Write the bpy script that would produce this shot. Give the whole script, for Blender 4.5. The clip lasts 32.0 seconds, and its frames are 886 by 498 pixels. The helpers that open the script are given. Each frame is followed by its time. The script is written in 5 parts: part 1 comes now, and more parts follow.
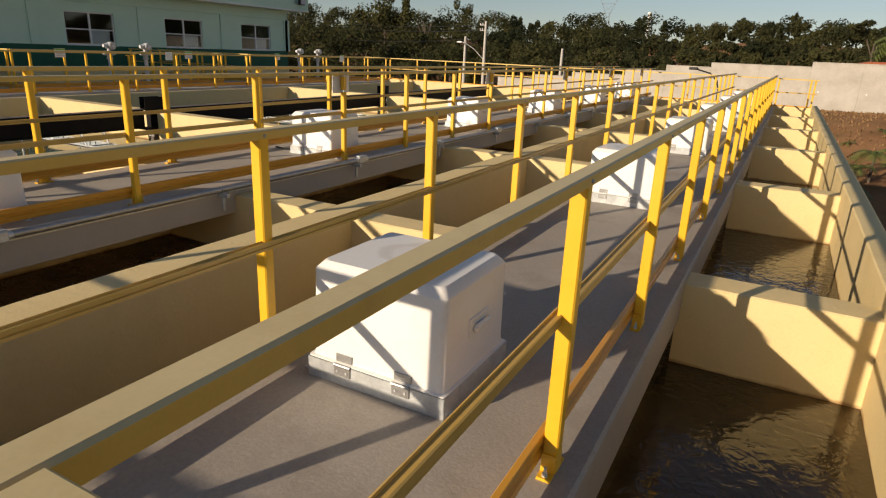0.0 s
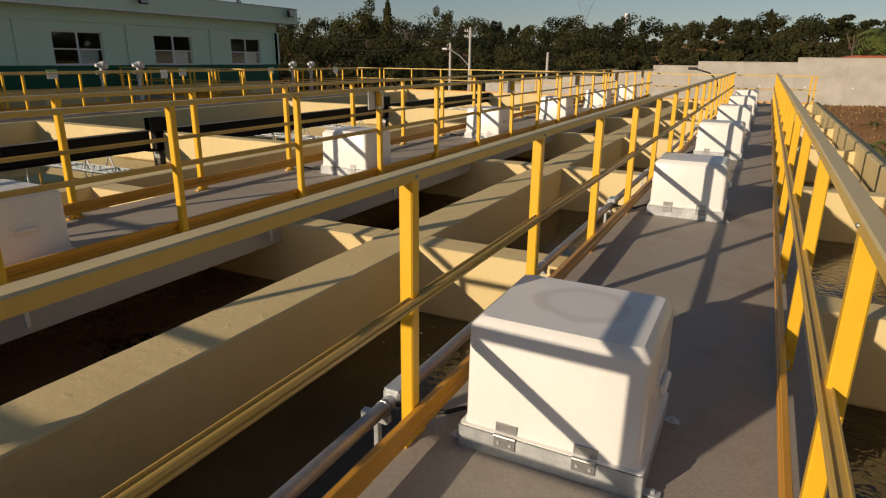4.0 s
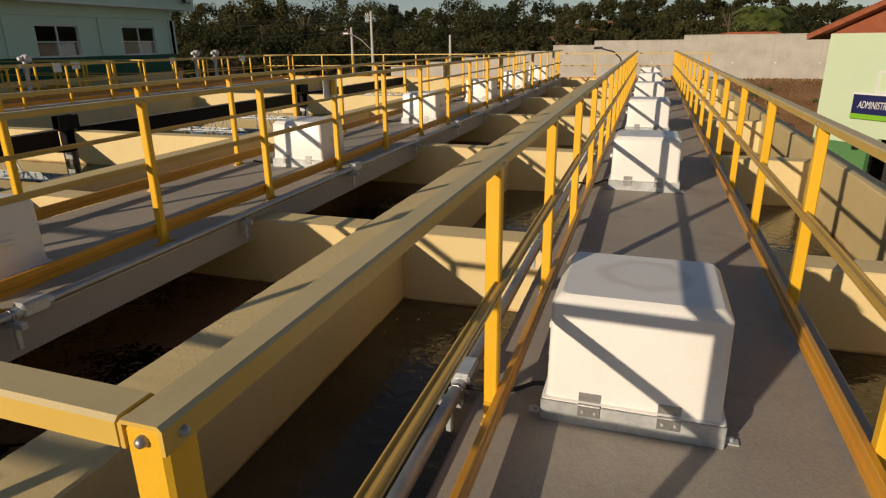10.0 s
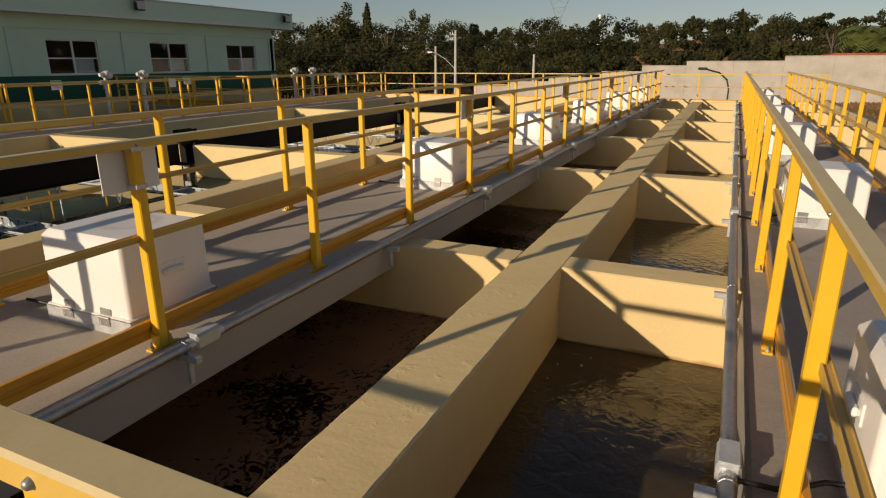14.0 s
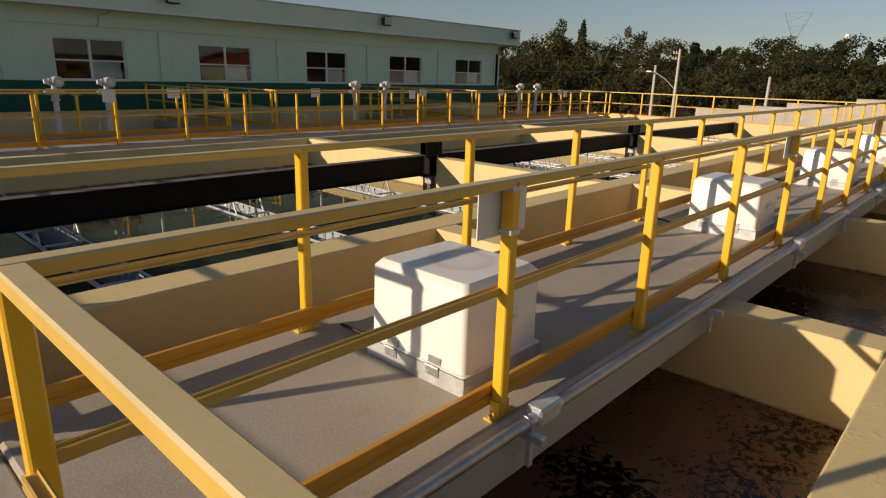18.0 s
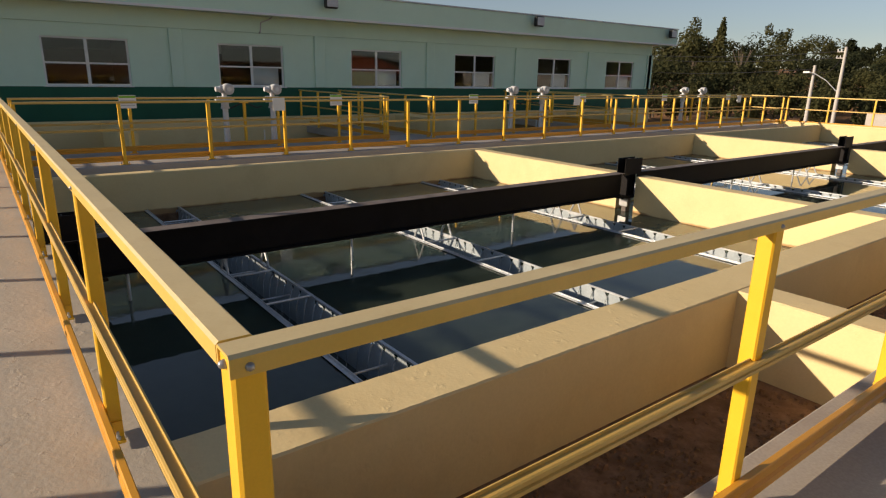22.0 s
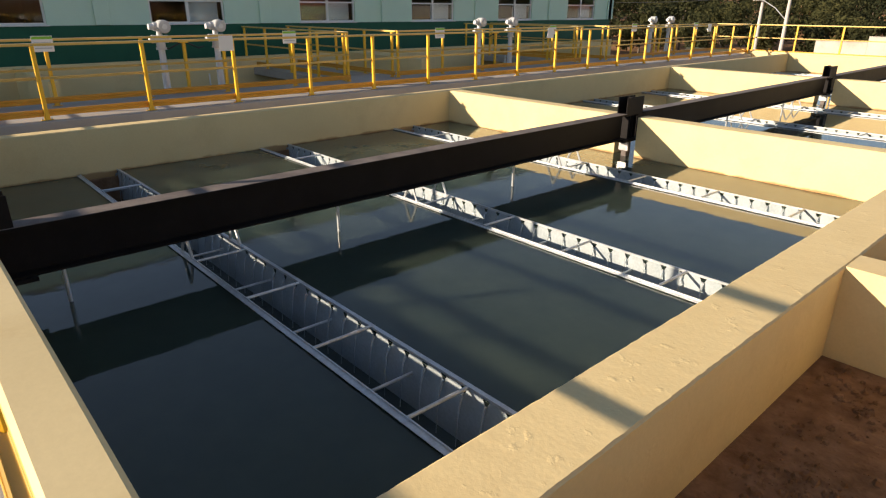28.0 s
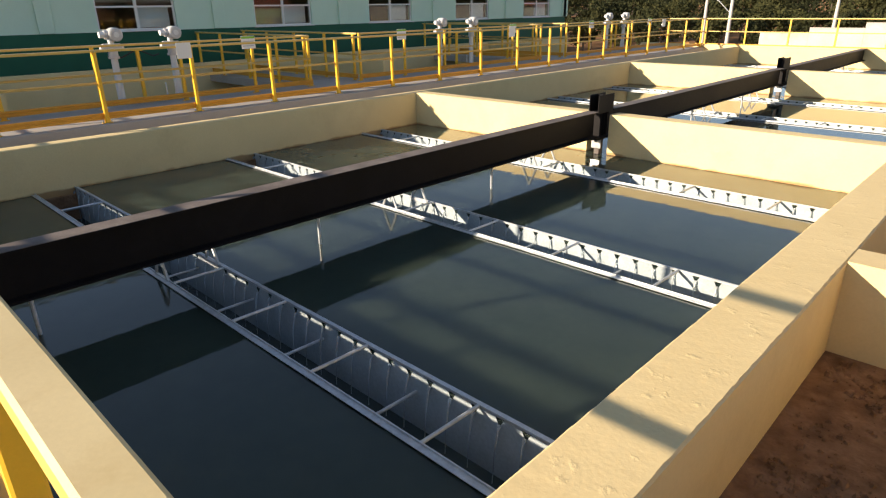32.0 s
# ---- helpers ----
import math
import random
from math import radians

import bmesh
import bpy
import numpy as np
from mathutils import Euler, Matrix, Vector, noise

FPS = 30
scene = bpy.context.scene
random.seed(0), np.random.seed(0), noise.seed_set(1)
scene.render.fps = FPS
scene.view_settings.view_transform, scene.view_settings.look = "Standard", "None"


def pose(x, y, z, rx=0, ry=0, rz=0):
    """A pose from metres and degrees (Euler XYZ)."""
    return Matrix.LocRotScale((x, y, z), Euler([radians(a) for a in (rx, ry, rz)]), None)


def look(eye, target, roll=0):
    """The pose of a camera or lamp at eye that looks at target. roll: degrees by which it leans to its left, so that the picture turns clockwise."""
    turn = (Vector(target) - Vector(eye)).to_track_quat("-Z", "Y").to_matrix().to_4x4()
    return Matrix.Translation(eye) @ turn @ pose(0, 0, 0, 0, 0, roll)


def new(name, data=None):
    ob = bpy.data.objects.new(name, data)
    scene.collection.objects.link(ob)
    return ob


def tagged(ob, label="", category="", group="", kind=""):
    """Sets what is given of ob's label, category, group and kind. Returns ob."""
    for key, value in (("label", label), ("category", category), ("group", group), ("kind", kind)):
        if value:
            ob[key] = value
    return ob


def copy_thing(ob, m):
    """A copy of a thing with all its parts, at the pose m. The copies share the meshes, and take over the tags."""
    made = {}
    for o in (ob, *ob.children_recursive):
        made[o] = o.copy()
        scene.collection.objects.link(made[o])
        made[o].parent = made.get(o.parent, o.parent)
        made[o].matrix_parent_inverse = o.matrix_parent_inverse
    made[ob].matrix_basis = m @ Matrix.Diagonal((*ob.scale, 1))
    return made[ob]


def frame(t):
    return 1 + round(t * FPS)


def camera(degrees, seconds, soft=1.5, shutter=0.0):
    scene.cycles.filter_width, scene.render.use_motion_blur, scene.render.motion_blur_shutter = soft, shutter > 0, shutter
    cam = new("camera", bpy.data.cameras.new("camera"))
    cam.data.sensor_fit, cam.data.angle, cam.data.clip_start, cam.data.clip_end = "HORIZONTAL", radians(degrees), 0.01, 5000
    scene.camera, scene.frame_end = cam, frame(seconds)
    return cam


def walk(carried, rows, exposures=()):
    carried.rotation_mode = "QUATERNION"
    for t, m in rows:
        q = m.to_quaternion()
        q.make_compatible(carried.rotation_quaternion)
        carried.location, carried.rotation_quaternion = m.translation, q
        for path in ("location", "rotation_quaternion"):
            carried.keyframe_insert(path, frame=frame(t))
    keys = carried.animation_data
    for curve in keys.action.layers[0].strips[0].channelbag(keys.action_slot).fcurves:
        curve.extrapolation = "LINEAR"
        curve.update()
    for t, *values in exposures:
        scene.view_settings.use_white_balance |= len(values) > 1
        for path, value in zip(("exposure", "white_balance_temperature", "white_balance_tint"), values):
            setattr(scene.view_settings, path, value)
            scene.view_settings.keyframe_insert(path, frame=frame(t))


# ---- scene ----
cam = camera(71.7, 32.0, soft=1.2)
PATH = [
    (0, (0.313, 0.498, 1.467), (-0.5839, 2.1768, 0.8524), 2.49),
    (0.5, (0.114, 0.566, 1.485), (-0.9537, 2.1491, 0.8896), 1.62),
    (1, (0.029, 0.537, 1.521), (-1.1404, 2.0572, 0.9547), 2.81),
    (1.5, (-0.114, 0.530, 1.507), (-1.1880, 2.1220, 0.9475), 0.51),
    (2, (-0.205, 0.499, 1.499), (-1.2457, 2.1142, 0.9443), 0.51),
    (2.5, (-0.238, 0.458, 1.515), (-1.2198, 2.1206, 0.9947), 0.69),
    (4.5, (-0.627, 0.524, 1.504), (-1.4338, 2.2505, 0.8970), -0.19),
    (5, (-0.697, 0.456, 1.517), (-1.4296, 2.2231, 0.9335), -1.23),
    (5.5, (-0.742, 0.410, 1.523), (-1.4335, 2.1935, 0.9387), -0.77),
    (6, (-0.754, 0.397, 1.519), (-1.4039, 2.1970, 0.9398), -0.12),
    (6.5, (-0.798, 0.387, 1.519), (-1.4770, 2.1770, 0.9397), -0.39),
    (7, (-0.809, 0.370, 1.520), (-1.4623, 2.1724, 0.9508), -0.08),
    (7.5, (-0.844, 0.377, 1.512), (-1.5564, 2.1450, 0.9065), 0.58),
    (8, (-0.916, 0.428, 1.510), (-1.5954, 2.2102, 0.9082), -0.41),
    (8.5, (-1.024, 0.446, 1.504), (-1.7129, 2.2162, 0.8781), -0.38),
    (9, (-1.075, 0.331, 1.511), (-1.6948, 2.1342, 0.9079), -1.10),
    (9.5, (-1.126, 0.225, 1.514), (-1.7391, 2.0137, 0.8627), -1.30),
    (10, (-1.129, 0.205, 1.525), (-1.7176, 2.0059, 0.8847), -0.66),
    (10.5, (-1.150, 0.206, 1.518), (-1.7321, 2.0175, 0.9021), -0.08),
    (11, (-1.186, 0.202, 1.516), (-1.7750, 2.0122, 0.9010), -0.51),
    (11.5, (-1.246, 0.232, 1.506), (-1.8324, 2.0398, 0.8824), 0.45),
    (12, (-1.378, 0.355, 1.496), (-1.9778, 2.1523, 0.8568), 0.20),
    (12.5, (-1.468, 0.445, 1.517), (-2.0838, 2.2442, 0.8978), 0.61),
    (13, (-1.545, 0.451, 1.528), (-2.2011, 2.2439, 0.9319), 1.40),
    (13.5, (-1.763, 0.400, 1.532), (-2.4813, 2.1666, 0.9293), 0.62),
    (14, (-1.986, 0.353, 1.530), (-2.7876, 2.0891, 0.9447), -0.23),
    (14.5, (-2.187, 0.384, 1.511), (-3.1281, 2.0375, 0.8953), 1.11),
    (15, (-2.380, 0.480, 1.543), (-3.4359, 2.0783, 0.9667), 0.37),
    (15.5, (-2.497, 0.494, 1.548), (-3.6178, 2.0465, 0.9714), 1.72),
    (17.5, (-2.945, 0.350, 1.559), (-4.1713, 1.8366, 1.0224), 2.41),
    (18, (-3.164, 0.411, 1.570), (-4.4639, 1.8288, 1.0233), 1.62),
    (18.5, (-3.360, 0.447, 1.574), (-4.7470, 1.7955, 1.0659), 3.72),
    (19, (-3.656, 0.383, 1.574), (-5.0615, 1.7183, 1.0821), 2.20),
    (19.5, (-3.906, 0.293, 1.592), (-5.3360, 1.6023, 1.1021), 1.52),
    (20, (-4.173, 0.354, 1.564), (-5.6831, 1.5604, 1.0510), 1.12),
    (20.5, (-4.437, 0.417, 1.569), (-5.9877, 1.5810, 1.0762), 1.67),
    (21, (-4.709, 0.396, 1.579), (-6.2585, 1.5641, 1.0945), 1.29),
    (21.5, (-4.986, 0.340, 1.585), (-6.5200, 1.5115, 1.0605), 1.53),
    (22, (-5.244, 0.411, 1.585), (-6.7803, 1.5689, 1.0381), 1.18),
    (22.5, (-5.423, 0.461, 1.592), (-6.9686, 1.6024, 1.0372), 2.88),
    (23, (-5.652, 0.364, 1.589), (-7.1498, 1.5523, 1.0021), 0.75),
    (23.5, (-5.839, 0.365, 1.571), (-7.2712, 1.6290, 0.9794), 0.22),
    (24, (-6.008, 0.448, 1.570), (-7.3802, 1.7747, 0.9728), 1.63),
    (24.5, (-6.139, 0.509, 1.557), (-7.4768, 1.8735, 0.9673), 1.90),
    (25, (-6.302, 0.555, 1.537), (-7.5641, 1.9814, 0.9281), 0.12),
    (25.5, (-6.407, 0.547, 1.525), (-7.6674, 1.9496, 0.8593), -1.56),
    (27.5, (-6.521, 0.651, 1.532), (-7.8795, 1.9187, 0.7920), 0.85),
    (28, (-6.511, 0.653, 1.529), (-7.8955, 1.8982, 0.7987), 0.33),
    (28.5, (-6.514, 0.660, 1.529), (-7.9375, 1.8601, 0.8001), -1.08),
    (29, (-6.502, 0.664, 1.539), (-7.9320, 1.8692, 0.8295), -1.18),
    (29.5, (-6.501, 0.664, 1.523), (-7.9345, 1.8651, 0.8152), -1.13),
    (30, (-6.507, 0.660, 1.525), (-7.9312, 1.8685, 0.8091), -0.61),
    (30.5, (-6.517, 0.655, 1.524), (-7.9352, 1.8537, 0.7805), 0.10),
    (31, (-6.558, 0.667, 1.532), (-7.9661, 1.8776, 0.7874), 0.67),
    (31.5, (-6.676, 0.618, 1.529), (-8.0235, 1.8845, 0.7667), 0.58),
    (32, (-6.817, 0.595, 1.552), (-8.1143, 1.9296, 0.8203), -0.83),
]
walk(cam, [(t, look(eye, target, roll)) for t, eye, target, roll in PATH],
     [(0, 0.45, 6550, 12), (2, 0.25, 6600, 12.5), (5, 0.03, 6500, 10.5), (10, -0.02, 6500, 10.5), (13, -0.05, 6650, 12.5), (15, 0.28, 6800, 14), (18, 0.28, 6620, 13),
      (20, 0.2, 6600, 13.5), (22, 0.68, 6500, 14.5), (23, 0.8, 6550, 17), (25, 0.90, 6750, 20), (27.5, 1.16, 6500, 14), (30, 1.44, 6300, 12), (32, 1.44, 6300, 12)])

# ---- world, sun ----
SUN_TO = Vector((-1.0, -2.05, 0.69)).normalized()      # towards the sun
world = bpy.data.worlds.new("sky")
scene.world = world
world.use_nodes = True
wt = world.node_tree
sky = wt.nodes.new("ShaderNodeTexSky")
sky.sky_type = "NISHITA"
sky.sun_disc = False
sky.sun_elevation = math.asin(SUN_TO.z)
sky.sun_rotation = math.atan2(SUN_TO.x, SUN_TO.y)
sky.air_density, sky.dust_density, sky.ozone_density = 1.0, 0.15, 3.0
bg = wt.nodes["Background"]
bg.inputs["Strength"].default_value = 0.056
haze = wt.nodes.new("ShaderNodeHueSaturation")          # a hazy, washed-out evening sky
haze.inputs["Saturation"].default_value = 0.72
wt.links.new(sky.outputs[0], haze.inputs["Color"])
wt.links.new(haze.outputs[0], bg.inputs["Color"])
sun = new("sun", bpy.data.lights.new("sun", "SUN"))
sun.data.energy = 4.0
sun.data.angle = radians(0.55)
sun.data.color = (1.0, 0.82, 0.60)
sun.matrix_world = look(SUN_TO * 50, (0, 0, 0))


# ---- materials ----
def surface(name, c1, c2, scale=2.0, rough=0.6, metal=0.0, bump=0.1, grain=60.0, rough_var=0.1,
            stain=None, stain_scale=0.6, stain_amount=0.4, spec=0.5, rnd=0.0, coarse=0.0, blobs=0.0, grit=0.04):
    """A mottled surface: two colours by a broad noise, fine grain, stains, relief."""
    m = bpy.data.materials.new(name)
    m.use_nodes = True
    t = m.node_tree
    n, l = t.nodes, t.links
    p = n["Principled BSDF"]
    p.inputs["Metallic"].default_value = metal
    p.inputs["Specular IOR Level"].default_value = spec
    geo = n.new("ShaderNodeNewGeometry")

    def noise_tex(sc, detail, rgh=0.6):
        x = n.new("ShaderNodeTexNoise")
        x.inputs["Scale"].default_value = sc
        x.inputs["Detail"].default_value = detail
        x.inputs["Roughness"].default_value = rgh
        l.new(geo.outputs["Position"], x.inputs["Vector"])
        return x

    def ramp(src, lo, hi):
        r = n.new("ShaderNodeMapRange")
        r.inputs[1].default_value, r.inputs[2].default_value = lo, hi
        l.new(src, r.inputs[0])
        return r.outputs[0]

    def mix(fac, a, b, mode="MIX"):
        x = n.new("ShaderNodeMix")
        x.data_type, x.blend_type = "RGBA", mode
        for i, v in ((0, fac), (6, a), (7, b)):
            if hasattr(v, "is_linked"):
                l.new(v, x.inputs[i])
            else:
                x.inputs[i].default_value = v if i == 0 else (*v, 1)
        return x.outputs[2]

    broad = noise_tex(scale, 4)
    fine = noise_tex(grain, 3)
    col = mix(ramp(broad.outputs["Fac"], 0.32, 0.68), c1, c2)
    col = mix(ramp(fine.outputs["Fac"], 0.25, 0.75), mix(grit, col, (0, 0, 0)), mix(1.0, col, (1 + 0.7 * grit,) * 3, "MULTIPLY"))
    if stain:
        s = noise_tex(stain_scale, 6, 0.7)
        f = n.new("ShaderNodeMath")
        f.operation = "MULTIPLY"
        f.inputs[1].default_value = stain_amount
        l.new(ramp(s.outputs["Fac"], 0.52, 0.72), f.inputs[0])
        col = mix(f.outputs[0], col, stain)
    if rnd:
        oi = n.new("ShaderNodeObjectInfo")
        col = mix(ramp(oi.outputs["Random"], 0.0, 1.0 / rnd), col, (0, 0, 0))
    l.new(col, p.inputs["Base Color"])
    rr = n.new("ShaderNodeMapRange")
    rr.inputs[3].default_value, rr.inputs[4].default_value = max(0.02, rough - rough_var), min(1, rough + rough_var)
    l.new(broad.outputs["Fac"], rr.inputs[0])
    l.new(rr.outputs[0], p.inputs["Roughness"])
    if bump:
        b = n.new("ShaderNodeBump")
        b.inputs["Strength"].default_value = bump
        b.inputs["Distance"].default_value = 0.01
        if coarse:
            a = n.new("ShaderNodeMath")
            a.operation = "MULTIPLY_ADD"
            a.inputs[1].default_value = coarse
            cz = noise_tex(grain / 5, 4)
            l.new(cz.outputs["Fac"], a.inputs[0])
            l.new(fine.outputs["Fac"], a.inputs[2])
            h = a.outputs[0]
            if blobs:
                q = n.new("ShaderNodeMath")
                q.operation = "MULTIPLY_ADD"
                q.inputs[1].default_value = blobs
                l.new(ramp(noise_tex(9.0, 5, 0.55).outputs["Fac"], 0.60, 0.68), q.inputs[0])
                l.new(h, q.inputs[2])
                h = q.outputs[0]
            l.new(h, b.inputs["Height"])
        else:
            l.new(fine.outputs["Fac"], b.inputs["Height"])
        l.new(b.outputs[0], p.inputs["Normal"])
    return m


def plain(name, c, rough=0.5, metal=0.0, emit=0.0):
    m = bpy.data.materials.new(name)
    m.use_nodes = True
    p = m.node_tree.nodes["Principled BSDF"]
    p.inputs["Base Color"].default_value = (*c, 1)
    p.inputs["Roughness"].default_value = rough
    p.inputs["Metallic"].default_value = metal
    return m


def water(name, c1, c2, wave, strength, rough=0.04):
    m = surface(name, c1, c2, 1.1, rough, 0.0, 0.0, 8.0, 0.01)
    t = m.node_tree
    n, l = t.nodes, t.links
    p = n["Principled BSDF"]
    p.inputs["IOR"].default_value = 1.4
    geo = n.new("ShaderNodeNewGeometry")
    w = n.new("ShaderNodeTexNoise")
    w.inputs["Scale"].default_value = wave
    w.inputs["Detail"].default_value = 2.5
    w.inputs["Distortion"].default_value = 0.8
    l.new(geo.outputs["Position"], w.inputs["Vector"])
    b = n.new("ShaderNodeBump")
    b.inputs["Strength"].default_value = strength
    b.inputs["Distance"].default_value = 0.02
    l.new(w.outputs["Fac"], b.inputs["Height"])
    l.new(b.outputs[0], p.inputs["Normal"])
    return m


def film_water(name):
    """Water under a torn brown film of scum."""
    m = surface(name, (0.15, 0.076, 0.036), (0.21, 0.112, 0.058), 1.5, 0.35, 0.0, 0.0, 30.0, 0.05)
    t = m.node_tree
    n, l = t.nodes, t.links
    p = n["Principled BSDF"]
    src = p.inputs["Base Color"].links[0].from_socket
    geo = n.new("ShaderNodeNewGeometry")
    a, z = n.new("ShaderNodeTexNoise"), n.new("ShaderNodeTexNoise")
    for x, sc, d, w in ((a, 10.0, 4.0, 2.2), (z, 0.55, 2.0, 0.5)):
        x.inputs["Scale"].default_value, x.inputs["Detail"].default_value, x.inputs["Distortion"].default_value = sc, d, w
        l.new(geo.outputs["Position"], x.inputs["Vector"])
    k = n.new("ShaderNodeMath")
    k.operation = "MULTIPLY_ADD"
    k.inputs[1].default_value = 1.5
    l.new(z.outputs["Fac"], k.inputs[0])
    l.new(a.outputs["Fac"], k.inputs[2])
    r = n.new("ShaderNodeMapRange")
    r.inputs[1].default_value, r.inputs[2].default_value = 1.16, 1.24
    l.new(k.outputs[0], r.inputs[0])
    x = n.new("ShaderNodeMix")
    x.data_type = "RGBA"
    x.inputs[6].default_value = (0.010, 0.007, 0.005, 1)
    l.new(r.outputs[0], x.inputs[0])
    l.new(src, x.inputs[7])
    l.new(x.outputs[2], p.inputs["Base Color"])
    g = n.new("ShaderNodeMapRange")
    g.inputs[3].default_value, g.inputs[4].default_value = 0.05, 0.38
    l.new(r.outputs[0], g.inputs[0])
    l.new(g.outputs[0], p.inputs["Roughness"])
    bp = n.new("ShaderNodeBump")
    bp.inputs["Strength"].default_value, bp.inputs["Distance"].default_value = 0.15, 0.02
    l.new(a.outputs["Fac"], bp.inputs["Height"])
    l.new(bp.outputs[0], p.inputs["Normal"])
    p.inputs["IOR"].default_value = 1.33
    return m


CREAM = surface("cream_painted_concrete", (0.72, 0.57, 0.288), (0.76, 0.61, 0.322), 1.2, 0.75, 0, 0.12, 45, 0.1,
                stain=(0.36, 0.22, 0.09), stain_scale=0.9, stain_amount=0.18, spec=0.25, coarse=1.5, blobs=3.0)
def waterline(m, level):
    """A rust-brown tide line of uneven height left by the water on the walls."""
    t = m.node_tree
    n, l = t.nodes, t.links
    p = n["Principled BSDF"]
    src = p.inputs["Base Color"].links[0].from_socket
    geo = n.new("ShaderNodeNewGeometry")
    sep = n.new("ShaderNodeSeparateXYZ")
    l.new(geo.outputs["Position"], sep.inputs[0])
    nz = n.new("ShaderNodeTexNoise")
    nz.inputs["Scale"].default_value = 3.5
    nz.inputs["Detail"].default_value = 5
    l.new(geo.outputs["Position"], nz.inputs["Vector"])
    h = n.new("ShaderNodeMath")
    h.operation = "MULTIPLY_ADD"
    h.inputs[1].default_value = 0.10
    l.new(nz.outputs["Fac"], h.inputs[0])
    l.new(sep.outputs["Z"], h.inputs[2])
    r = n.new("ShaderNodeMapRange")
    r.inputs[1].default_value, r.inputs[2].default_value = level + 0.085, level + 0.060
    l.new(h.outputs[0], r.inputs[0])
    k = n.new("ShaderNodeMath")
    k.operation = "MULTIPLY"
    k.inputs[1].default_value = 0.80
    l.new(r.outputs[0], k.inputs[0])
    x = n.new("ShaderNodeMix")
    x.data_type = "RGBA"
    x.inputs[7].default_value = (0.33, 0.17, 0.06, 1)
    l.new(k.outputs[0], x.inputs[0])
    l.new(src, x.inputs[6])
    l.new(x.outputs[2], p.inputs["Base Color"])
    return m


waterline(CREAM, -0.70)
DECK = surface("grey_floor_paint", (0.345, 0.308, 0.265), (0.395, 0.355, 0.305), 0.9, 0.62, 0, 0.15, 70, 0.12,
               stain=(0.20, 0.16, 0.12), stain_scale=1.3, stain_amount=0.5, spec=0.3, grit=0.14)
DECK2 = surface("pale_grey_floor_paint", (0.385, 0.338, 0.275), (0.435, 0.388, 0.32), 0.9, 0.62, 0, 0.15, 70, 0.12,
                stain=(0.27, 0.23, 0.19), stain_scale=1.3, stain_amount=0.5, spec=0.3, grit=0.14)
SLABEDGE = surface("grey_slab_paint", (0.37, 0.35, 0.325), (0.42, 0.40, 0.37), 1.0, 0.6, 0, 0.2, 60, 0.1, spec=0.3)
YELLOW = surface("yellow_fibreglass", (0.81, 0.455, 0.02), (0.86, 0.50, 0.03), 3.0, 0.38, 0, 0.06, 160, 0.08,
                 stain=(0.5, 0.28, 0.03), stain_scale=5, stain_amount=0.15)
TOE = surface("orange_yellow_fibreglass", (0.62, 0.285, 0.022), (0.68, 0.33, 0.032), 3.0, 0.35, 0, 0.06, 160, 0.08)
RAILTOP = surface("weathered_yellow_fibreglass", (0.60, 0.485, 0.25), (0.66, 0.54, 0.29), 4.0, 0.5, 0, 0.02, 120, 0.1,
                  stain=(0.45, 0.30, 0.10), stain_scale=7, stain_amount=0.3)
MIDRAIL = surface("sun_bleached_yellow_fibreglass", (0.54, 0.355, 0.08), (0.60, 0.40, 0.11), 4.0, 0.45, 0, 0.02, 160, 0.1,
                  stain=(0.40, 0.26, 0.06), stain_scale=7, stain_amount=0.3)
RAILSIDE = surface("dull_yellow_fibreglass", (0.64, 0.43, 0.085), (0.70, 0.47, 0.11), 4.0, 0.42, 0, 0.02, 160, 0.1,
                   stain=(0.42, 0.27, 0.06), stain_scale=7, stain_amount=0.3)
WHITE = surface("white_gelcoat", (0.80, 0.79, 0.76), (0.84, 0.83, 0.80), 1.5, 0.32, 0, 0.03, 90, 0.08,
                stain=(0.62, 0.52, 0.42), stain_scale=2.2, stain_amount=0.3)
HOOD = surface("white_hood_gelcoat", (0.80, 0.79, 0.76), (0.84, 0.83, 0.80), 1.5, 0.32, 0, 0.03, 90, 0.08,
               stain=(0.66, 0.58, 0.50), stain_scale=2.2, stain_amount=0.25)


